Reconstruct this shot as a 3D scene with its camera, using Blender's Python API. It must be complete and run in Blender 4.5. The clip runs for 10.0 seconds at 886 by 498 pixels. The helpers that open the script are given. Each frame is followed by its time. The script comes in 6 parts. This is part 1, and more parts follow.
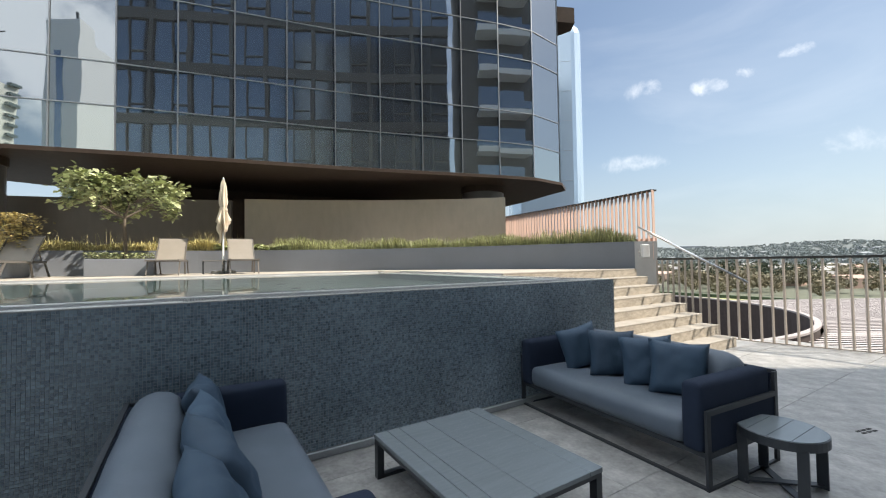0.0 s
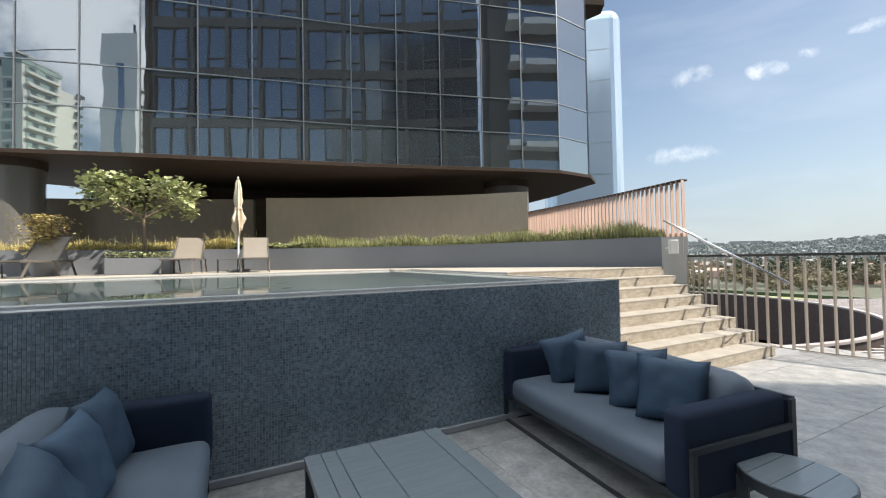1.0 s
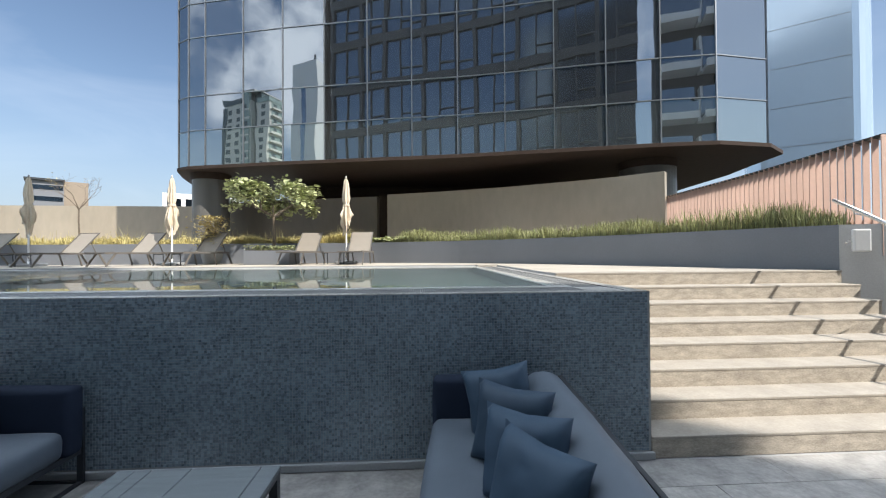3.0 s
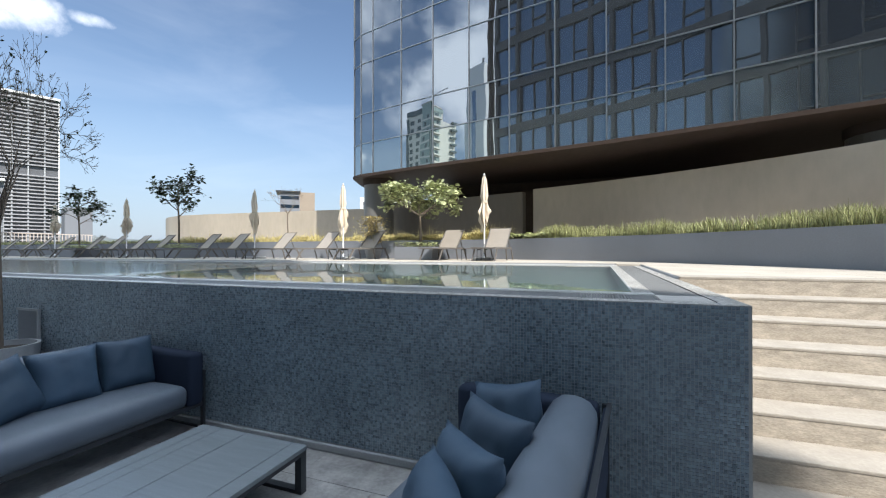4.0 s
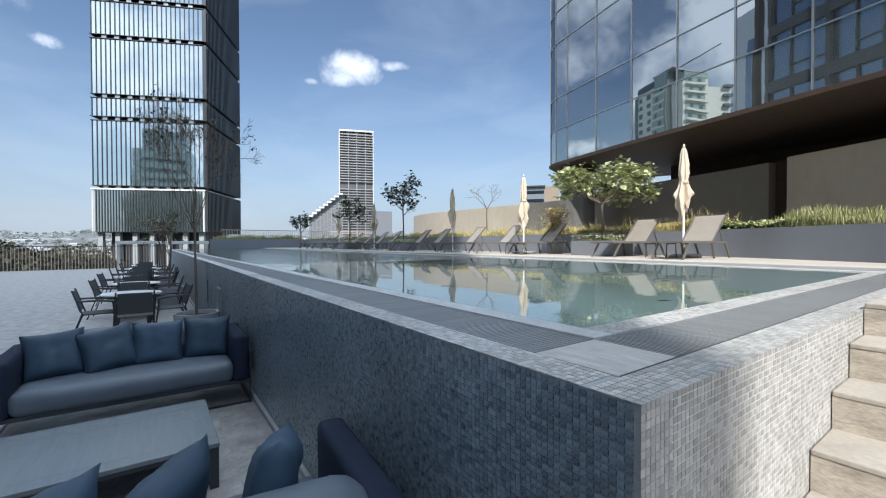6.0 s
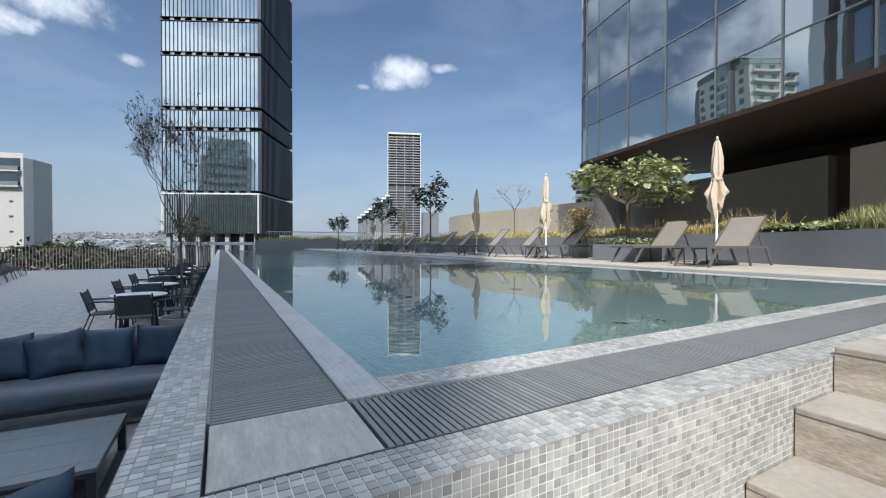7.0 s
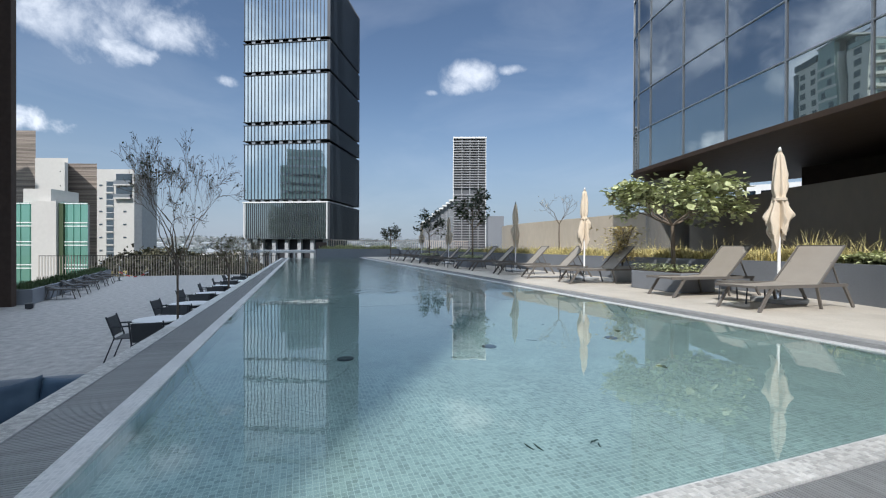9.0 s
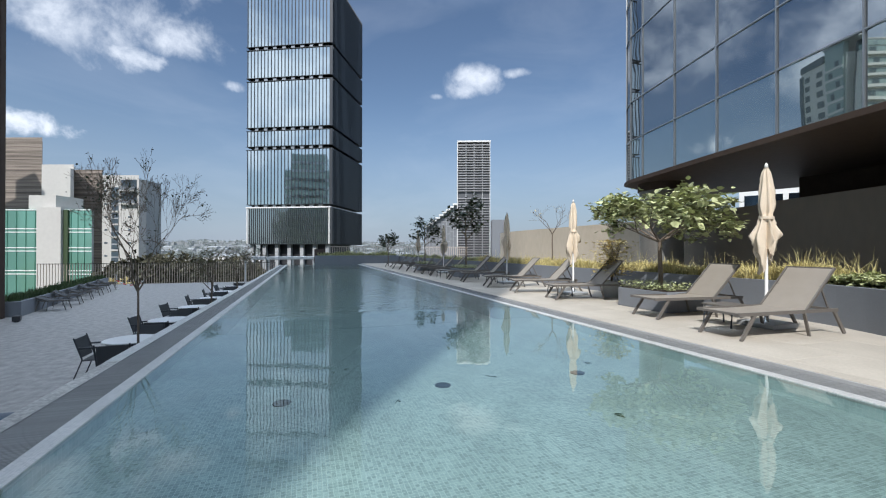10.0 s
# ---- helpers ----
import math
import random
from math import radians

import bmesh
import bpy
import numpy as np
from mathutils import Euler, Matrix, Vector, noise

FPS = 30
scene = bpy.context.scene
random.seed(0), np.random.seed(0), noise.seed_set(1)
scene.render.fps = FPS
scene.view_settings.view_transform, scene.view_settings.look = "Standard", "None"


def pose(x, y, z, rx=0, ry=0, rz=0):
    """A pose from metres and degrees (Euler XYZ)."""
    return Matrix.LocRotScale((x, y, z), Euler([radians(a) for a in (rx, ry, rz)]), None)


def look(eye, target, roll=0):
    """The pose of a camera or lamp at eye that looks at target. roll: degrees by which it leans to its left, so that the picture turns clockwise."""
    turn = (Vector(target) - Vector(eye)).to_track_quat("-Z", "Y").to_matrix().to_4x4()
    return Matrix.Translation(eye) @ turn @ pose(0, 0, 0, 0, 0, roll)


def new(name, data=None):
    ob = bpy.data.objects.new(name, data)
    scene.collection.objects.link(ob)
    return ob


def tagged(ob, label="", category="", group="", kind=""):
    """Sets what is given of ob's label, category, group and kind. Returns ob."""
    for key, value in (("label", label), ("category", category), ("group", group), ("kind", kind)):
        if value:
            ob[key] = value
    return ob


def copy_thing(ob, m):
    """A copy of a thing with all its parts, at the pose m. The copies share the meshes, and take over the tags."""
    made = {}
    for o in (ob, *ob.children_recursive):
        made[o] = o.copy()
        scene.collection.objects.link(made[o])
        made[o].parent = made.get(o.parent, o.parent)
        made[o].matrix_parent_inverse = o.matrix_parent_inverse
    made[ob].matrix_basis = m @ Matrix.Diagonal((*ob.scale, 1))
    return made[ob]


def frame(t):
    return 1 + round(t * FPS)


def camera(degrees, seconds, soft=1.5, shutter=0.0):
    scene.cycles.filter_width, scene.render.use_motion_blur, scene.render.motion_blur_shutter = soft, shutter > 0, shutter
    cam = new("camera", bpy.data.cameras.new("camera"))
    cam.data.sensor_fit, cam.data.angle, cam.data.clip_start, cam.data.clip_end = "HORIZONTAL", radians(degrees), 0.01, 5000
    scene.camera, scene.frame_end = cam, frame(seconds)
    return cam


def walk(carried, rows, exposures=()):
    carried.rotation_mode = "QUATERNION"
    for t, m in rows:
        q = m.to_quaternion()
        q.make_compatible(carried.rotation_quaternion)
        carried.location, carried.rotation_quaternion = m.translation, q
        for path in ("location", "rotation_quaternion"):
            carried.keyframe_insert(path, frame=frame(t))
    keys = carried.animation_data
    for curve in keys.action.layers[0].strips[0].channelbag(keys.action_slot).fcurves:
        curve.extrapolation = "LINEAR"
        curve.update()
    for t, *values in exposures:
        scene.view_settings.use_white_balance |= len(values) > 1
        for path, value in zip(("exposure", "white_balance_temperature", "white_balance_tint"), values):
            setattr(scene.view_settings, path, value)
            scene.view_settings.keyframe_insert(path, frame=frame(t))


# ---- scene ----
cam = camera(94.6, 10.0, soft=1.15)
METRES, EYE, TILT, LEAN, TURN = 9.3, 1.52, 0.0, 0.0, -32.4
ROWS = [
    (0.0, 0.0, 0.0, 0.0, 0.03, 1.78, 0.81),
    (0.5, 0.0244, 0.0203, 0.0011, 2.46, 1.57, 0.93),
    (1.0, 0.0679, 0.0466, 0.0018, 5.38, 1.41, 0.99),
    (1.5, 0.1154, 0.0774, 0.0047, 8.78, 1.28, 0.9),
    (2.0, 0.1597, 0.1158, 0.0057, 13.2, 1.15, 0.81),
    (3.5, 0.2906, 0.2299, 0.004, 40.35, 0.56, 0.19),
    (4.0, 0.3191, 0.2745, 0.0063, 53.01, 0.18, 0.09),
    (4.5, 0.3366, 0.3311, 0.0069, 65.09, -0.19, 0.08),
    (5.0, 0.3453, 0.3935, 0.0085, 75.05, -0.51, 0.14),
    (5.5, 0.3415, 0.4568, 0.0098, 82.16, -0.71, 0.16),
    (7.0, 0.2839, 0.6191, 0.017, 93.83, -0.64, -0.04),
    (7.5, 0.2608, 0.6584, 0.0354, 97.01, -0.54, -0.15),
    (8.0, 0.2413, 0.6849, 0.0488, 99.84, -0.45, -0.22),
    (8.5, 0.2279, 0.7101, 0.0606, 101.94, -0.35, -0.21),
    (9.0, 0.2081, 0.7306, 0.0691, 103.16, -0.24, -0.21),
    (9.5, 0.1907, 0.7591, 0.0858, 103.73, -0.1, -0.14),
    (10.0, 0.1688, 0.7799, 0.0995, 103.88, 0.21, -0.09),
]
walk(cam, [(t, pose(0, 0, EYE, TILT, LEAN, TURN) @ pose(METRES * x, METRES * y, METRES * z, 90 + pitch, roll, yaw)) for t, x, y, z, yaw, pitch, roll in ROWS],
     exposures=[(0.0, 0.82, 7050, 10), (2.0, 0.78, 6900, 10), (3.5, 0.78, 6500, 10), (4.5, 0.93, 6350, 10), (5.5, 0.8, 6250, 10), (7.0, 0.3, 6250, 10), (10.0, 0.22, 6200, 10)])

# ---- world, sun, exposure ----
SUN_AZ = math.atan2(0.82, -0.57)      # from +y towards +x
SUN_EL = radians(46)

world = bpy.data.worlds.new("world")
scene.world = world
world.use_nodes = True
wn, wl = world.node_tree.nodes, world.node_tree.links
wn.clear()


def wnode(kind, **inputs):
    n = wn.new(kind)
    for k, v in inputs.items():
        n.inputs[k].default_value = v
    return n


def wmath(op, a, b=None):
    n = wn.new("ShaderNodeMath")
    n.operation = op
    for i, v in enumerate((a, b)):
        if v is None:
            continue
        if isinstance(v, (int, float)):
            n.inputs[i].default_value = v
        else:
            wl.new(v, n.inputs[i])
    return n.outputs[0]


sky = wn.new("ShaderNodeTexSky")
sky.sky_type = 'NISHITA'
sky.sun_disc = False
sky.sun_elevation, sky.sun_rotation = SUN_EL, SUN_AZ
sky.air_density, sky.dust_density, sky.ozone_density = 1.05, 0.5, 1.8
coord = wn.new("ShaderNodeTexCoord")


def cloud(direction, size, stretch, scale, low, high, lump=1.6, body=0.55):
    """A soft-edged cloud round one direction of the sky: a blob broken up by noise."""
    d = Vector(direction).normalized()
    side = Vector((d.y, -d.x, 0)).normalized()
    up = side.cross(d)
    vals = []
    for axis, k in ((side, 1 / stretch), (up, 1.0)):
        dot = wn.new("ShaderNodeVectorMath")
        dot.operation = 'DOT_PRODUCT'
        wl.new(coord.outputs["Generated"], dot.inputs[0])
        dot.inputs[1].default_value = axis * k / size
        vals.append(wmath('MULTIPLY', dot.outputs["Value"], dot.outputs["Value"]))
    front = wn.new("ShaderNodeVectorMath")
    front.operation = 'DOT_PRODUCT'
    wl.new(coord.outputs["Generated"], front.inputs[0])
    front.inputs[1].default_value = d
    ahead = wmath('GREATER_THAN', front.outputs["Value"], 0.3)
    blob = wmath('SUBTRACT', 1.0, wmath('ADD', *vals))
    n = wnode("ShaderNodeTexNoise", Scale=scale, Detail=9.0, Roughness=0.6, Distortion=0.2)
    wl.new(coord.outputs["Generated"], n.inputs["Vector"])
    v = wmath('ADD', wmath('MULTIPLY', n.outputs["Fac"], lump), wmath('MULTIPLY', blob, body))
    r = wn.new("ShaderNodeMapRange")
    r.interpolation_type = 'SMOOTHSTEP'
    r.inputs["From Min"].default_value, r.inputs["From Max"].default_value = low, high
    wl.new(v, r.inputs["Value"])
    return wmath('MULTIPLY', r.outputs["Result"], ahead)


# the clouds: a lone one over the far tower, a bank over the flats, small ones over the hills
clouds = [
    cloud((-0.853, 0.354, 0.381), 0.040, 1.9, 15, 0.82, 1.75, 1.6, 0.65),
    cloud((-0.808, 0.437, 0.394), 0.013, 2.8, 20, 0.7, 1.7, 1.3, 0.6),
    cloud((-0.892, 0.28, 0.352), 0.009, 2.4, 22, 0.75, 2.0, 1.3, 0.6),
    cloud((-0.856, -0.37, 0.40), 0.10, 2.2, 11, 0.95, 1.75),
    cloud((-0.888, -0.235, 0.40), 0.055, 2.0, 13, 0.9, 1.75),
    cloud((-0.886, -0.30, 0.352), 0.022, 2.6, 16, 0.8, 1.6),
    cloud((-0.82, -0.38, 0.52), 0.16, 1.6, 9, 0.95, 1.7),
    cloud((-0.931, -0.143, 0.335), 0.014, 2.2, 22, 0.95, 1.9),
    cloud((-0.873, -0.45, 0.215), 0.028, 3.0, 18, 1.0, 1.5),
    cloud((0.804, 0.481, 0.349), 0.028, 2.0, 17, 1.0, 2.0),
    cloud((0.862, 0.385, 0.335), 0.024, 1.9, 18, 1.08, 2.0),
    cloud((0.885, 0.325, 0.345), 0.02, 1.9, 18, 1.1, 2.0),
    cloud((0.90, 0.255, 0.356), 0.019, 2.0, 18, 1.08, 2.0),
    cloud((0.964, 0.18, 0.19), 0.035, 2.8, 14, 1.1, 1.9),
    cloud((0.82, 0.534, 0.209), 0.03, 4.5, 12, 1.15, 2.0),
    cloud((-0.63, -0.665, 0.40), 0.19, 1.25, 5.5, 0.92, 1.35),
    cloud((-0.50, -0.78, 0.40), 0.15, 1.7, 6.5, 1.0, 1.45),
    cloud((-0.2, -0.9, 0.75), 0.4, 1.7, 5, 0.95, 1.6),
    cloud((0.45, -0.86, 0.33), 0.26, 1.8, 6, 0.95, 1.5),
]
total = clouds[0]
for c in clouds[1:]:
    total = wmath('MAXIMUM', total, c)
# thin high veil
veil = wnode("ShaderNodeTexNoise", Scale=2.6, Detail=5.0, Roughness=0.55, Distortion=0.6)
vm = wn.new("ShaderNodeMapping")
vm.inputs["Scale"].default_value = (1, 1, 3.2)
wl.new(coord.outputs["Generated"], vm.inputs["Vector"])
wl.new(vm.outputs["Vector"], veil.inputs["Vector"])
vr = wn.new("ShaderNodeMapRange")
vr.inputs["From Min"].default_value, vr.inputs["From Max"].default_value = 0.45, 0.8
vr.inputs["To Max"].default_value = 0.11
wl.new(veil.outputs["Fac"], vr.inputs["Value"])
total = wmath('MAXIMUM', total, vr.outputs["Result"])
# bright broken cloud added high overhead, out of view, to fill the shade
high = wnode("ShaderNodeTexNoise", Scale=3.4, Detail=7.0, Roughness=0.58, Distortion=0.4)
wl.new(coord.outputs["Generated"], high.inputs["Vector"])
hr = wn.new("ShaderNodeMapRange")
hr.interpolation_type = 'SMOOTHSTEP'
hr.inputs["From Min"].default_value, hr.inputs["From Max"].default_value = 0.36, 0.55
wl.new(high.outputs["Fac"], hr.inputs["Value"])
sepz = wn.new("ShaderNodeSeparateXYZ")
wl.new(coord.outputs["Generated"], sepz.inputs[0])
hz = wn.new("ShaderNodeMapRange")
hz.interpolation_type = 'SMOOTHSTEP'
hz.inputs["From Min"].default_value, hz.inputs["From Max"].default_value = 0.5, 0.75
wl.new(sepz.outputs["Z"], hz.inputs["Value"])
mix = wn.new("ShaderNodeMix")
mix.data_type = 'RGBA'
wl.new(total, mix.inputs["Factor"])
# pale haze towards the horizon
hazef = wn.new("ShaderNodeMapRange")
hazef.interpolation_type = 'SMOOTHSTEP'
hazef.inputs["From Min"].default_value, hazef.inputs["From Max"].default_value = -0.02, 0.36
hazef.inputs["To Min"].default_value, hazef.inputs["To Max"].default_value = 0.85, 0.0
wl.new(sepz.outputs["Z"], hazef.inputs["Value"])
# the air is paler and brighter towards the sun
sunward = wn.new("ShaderNodeVectorMath")
sunward.operation = 'DOT_PRODUCT'
wl.new(coord.outputs["Generated"], sunward.inputs[0])
sunward.inputs[1].default_value = (0.82, -0.57, 0.0)
glow = wn.new("ShaderNodeMapRange")
glow.interpolation_type = 'SMOOTHSTEP'
glow.inputs["From Min"].default_value, glow.inputs["From Max"].default_value = -0.3, 1.0
wl.new(sunward.outputs["Value"], glow.inputs["Value"])
low_air = wmath('MAXIMUM', wmath('SUBTRACT', 1.0, wmath('MULTIPLY', sepz.outputs["Z"], 1.3)), 0.0)
haze_color = wn.new("ShaderNodeMix")
haze_color.data_type = 'RGBA'
wl.new(glow.outputs["Result"], haze_color.inputs["Factor"])
haze_color.inputs[6].default_value = (3.1, 3.85, 5.0, 1)
haze_color.inputs[7].default_value = (3.7, 4.5, 5.3, 1)
haze = wn.new("ShaderNodeMix")
haze.data_type = 'RGBA'
wl.new(wmath('MAXIMUM', hazef.outputs["Result"], wmath('MULTIPLY', wmath('MULTIPLY', glow.outputs["Result"], low_air), 0.75)), haze.inputs["Factor"])
wl.new(sky.outputs["Color"], haze.inputs[6])
wl.new(haze_color.outputs[2], haze.inputs[7])
wl.new(haze.outputs[2], mix.inputs[6])
mix.inputs[7].default_value = (9.6, 10.1, 10.9, 1)
bg = wn.new("ShaderNodeBackground")
bg.inputs["Strength"].default_value = 0.088
fill_mix = wn.new("ShaderNodeMix")
fill_mix.data_type = 'RGBA'
wl.new(wmath('MULTIPLY', hr.outputs["Result"], hz.outputs["Result"]), fill_mix.inputs["Factor"])
wl.new(mix.outputs[2], fill_mix.inputs[6])
# overhead fill colour, brighter than the clouds in view
fill_mix.inputs[7].default_value = (15.5, 17.6, 20.3, 1)
wl.new(fill_mix.outputs[2], bg.inputs["Color"])
wout = wn.new("ShaderNodeOutputWorld")
wl.new(bg.outputs[0], wout.inputs[0])

sun = new("sun", bpy.data.lights.new("sun", 'SUN'))
sun.data.energy, sun.data.angle, sun.data.color = 3.8, radians(0.55), (1.0, 0.95, 0.88)
sun.matrix_world = look((0, 0, 60), (-0.82 * 10, 0.57 * 10, 60 - 10 * math.tan(SUN_EL)))


# ---- materials ----
def material(name, color, rough=0.6, metal=0.0, vary=0.12, scale=6.0, grain=60.0, bump=0.0, bump_scale=None, tint=None,
             spec=0.5, per_object=0.0, per_island=0.0, stretch=(1, 1, 1), rough_vary=0.1):
    """Principled surface with two scales of variation, optional fine relief and piece-to-piece differences."""
    m = bpy.data.materials.new(name)
    m.use_nodes = True
    n, l = m.node_tree.nodes, m.node_tree.links
    p = n["Principled BSDF"]
    p.inputs["Metallic"].default_value = metal
    p.inputs["Specular IOR Level"].default_value = spec
    geo = n.new("ShaderNodeTexCoord")
    mp = n.new("ShaderNodeMapping")
    mp.inputs["Scale"].default_value = stretch
    l.new(geo.outputs["Object"], mp.inputs["Vector"])
    big = n.new("ShaderNodeTexNoise")
    big.inputs["Scale"].default_value, big.inputs["Detail"].default_value = scale, 5
    fine = n.new("ShaderNodeTexNoise")
    fine.inputs["Scale"].default_value, fine.inputs["Detail"].default_value = grain, 3
    for t in (big, fine):
        l.new(mp.outputs["Vector"], t.inputs["Vector"])
    add = n.new("ShaderNodeMath")
    add.operation = 'ADD'
    l.new(big.outputs["Fac"], add.inputs[0])
    l.new(fine.outputs["Fac"], add.inputs[1])
    last = add.outputs[0]
    gain = n.new("ShaderNodeMapRange")
    gain.inputs["From Min"].default_value, gain.inputs["From Max"].default_value = 0.6, 1.4
    gain.inputs["To Min"].default_value, gain.inputs["To Max"].default_value = 1 - vary, 1 + vary
    l.new(last, gain.inputs["Value"])
    k = gain.outputs["Result"]
    for amount, source in ((per_object, ("ShaderNodeObjectInfo", "Random")), (per_island, ("ShaderNodeNewGeometry", "Random Per Island"))):
        if amount:
            o = n.new(source[0])
            r = n.new("ShaderNodeMapRange")
            r.inputs["To Min"].default_value, r.inputs["To Max"].default_value = 1 - amount, 1 + amount
            l.new(o.outputs[source[1]], r.inputs["Value"])
            mul = n.new("ShaderNodeMath")
            mul.operation = 'MULTIPLY'
            l.new(k, mul.inputs[0])
            l.new(r.outputs["Result"], mul.inputs[1])
            k = mul.outputs[0]
    base = n.new("ShaderNodeMix")
    base.data_type = 'RGBA'
    base.inputs[6].default_value = (*color, 1)
    base.inputs[7].default_value = (*(tint or color), 1)
    l.new(big.outputs["Fac"], base.inputs["Factor"])
    sc = n.new("ShaderNodeVectorMath")
    sc.operation = 'SCALE'
    l.new(base.outputs[2], sc.inputs[0])
    l.new(k, sc.inputs["Scale"])
    l.new(sc.outputs[0], p.inputs["Base Color"])
    rr = n.new("ShaderNodeMapRange")
    rr.inputs["To Min"].default_value, rr.inputs["To Max"].default_value = max(0.02, rough - rough_vary), min(1, rough + rough_vary)
    l.new(fine.outputs["Fac"], rr.inputs["Value"])
    l.new(rr.outputs["Result"], p.inputs["Roughness"])
    if bump:
        b = n.new("ShaderNodeBump")
        b.inputs["Strength"].default_value, b.inputs["Distance"].default_value = bump, 0.004
        if bump_scale:
            tex = n.new("ShaderNodeTexNoise")
            tex.inputs["Scale"].default_value, tex.inputs["Detail"].default_value = bump_scale, 4
            l.new(mp.outputs["Vector"], tex.inputs["Vector"])
            l.new(tex.outputs["Fac"], b.inputs["Height"])
        else:
            l.new(fine.outputs["Fac"], b.inputs["Height"])
        l.new(b.outputs["Normal"], p.inputs["Normal"])
    return m


def brick_material(name, c1, c2, grout, size, rough=0.4, axes="xz", width=1.0, offset=0.0, spec=0.5):
    """Small square tiles with grout, laid in the given plane of the object."""
    m = bpy.data.materials.new(name)
    m.use_nodes = True
    n, l = m.node_tree.nodes, m.node_tree.links
    p = n["Principled BSDF"]
    p.inputs["Roughness"].default_value, p.inputs["Specular IOR Level"].default_value = rough, spec
    geo = n.new("ShaderNodeTexCoord")
    sep, com = n.new("ShaderNodeSeparateXYZ"), n.new("ShaderNodeCombineXYZ")
    l.new(geo.outputs["Object"], sep.inputs[0])
    for i, a in enumerate(axes):
        l.new(sep.outputs[a.upper()], com.inputs[i])
    b = n.new("ShaderNodeTexBrick")
    b.offset, b.squash = offset, 1
    b.inputs["Scale"].default_value = 1
    b.inputs["Brick Width"].default_value, b.inputs["Row Height"].default_value = size * width, size
    b.inputs["Mortar Size"].default_value = size * 0.06
    b.inputs["Color1"].default_value, b.inputs["Color2"].default_value, b.inputs["Mortar"].default_value = (*c1, 1), (*c2, 1), (*grout, 1)
    b.inputs["Bias"].default_value = 0
    l.new(com.outputs[0], b.inputs["Vector"])
    noise_t = n.new("ShaderNodeTexNoise")
    noise_t.inputs["Scale"].default_value, noise_t.inputs["Detail"].default_value = 3.0, 5
    l.new(geo.outputs["Object"], noise_t.inputs["Vector"])
    r = n.new("ShaderNodeMapRange")
    r.inputs["To Min"].default_value, r.inputs["To Max"].default_value = 0.75, 1.25
    l.new(noise_t.outputs["Fac"], r.inputs["Value"])
    sc = n.new("ShaderNodeVectorMath")
    sc.operation = 'SCALE'
    l.new(b.outputs["Color"], sc.inputs[0])
    l.new(r.outputs["Result"], sc.inputs["Scale"])
    l.new(sc.outputs[0], p.inputs["Base Color"])
    bp = n.new("ShaderNodeBump")
    bp.invert = True
    bp.inputs["Strength"].default_value, bp.inputs["Distance"].default_value = 0.5, 0.002
    l.new(b.outputs["Fac"], bp.inputs["Height"])
    l.new(bp.outputs["Normal"], p.inputs["Normal"])
    return m


def mirror_glass(name, color, rough=0.015, wobble=0.006, wobble_scale=0.6, metal=1.0, edge=1.0):
    """Coated facade glass: a dark mirror with slightly uneven panes."""
    m = bpy.data.materials.new(name)
    m.use_nodes = True
    n, l = m.node_tree.nodes, m.node_tree.links
    p = n["Principled BSDF"]
    p.inputs["Base Color"].default_value = (*color, 1)
    p.inputs["Specular Tint"].default_value = (edge, edge, edge, 1)
    p.inputs["Metallic"].default_value, p.inputs["Roughness"].default_value = metal, rough
    geo = n.new("ShaderNodeTexCoord")
    t = n.new("ShaderNodeTexNoise")
    t.inputs["Scale"].default_value, t.inputs["Detail"].default_value = wobble_scale, 1.5
    info = n.new("ShaderNodeObjectInfo")
    off = n.new("ShaderNodeVectorMath")
    off.operation = 'ADD'
    l.new(geo.outputs["Object"], off.inputs[0])
    l.new(info.outputs["Random"], off.inputs[1])
    l.new(off.outputs[0], t.inputs["Vector"])
    b = n.new("ShaderNodeBump")
    b.inputs["Strength"].default_value, b.inputs["Distance"].default_value = 1.0, wobble
    l.new(t.outputs["Fac"], b.inputs["Height"])
    l.new(b.outputs["Normal"], p.inputs["Normal"])
    return m


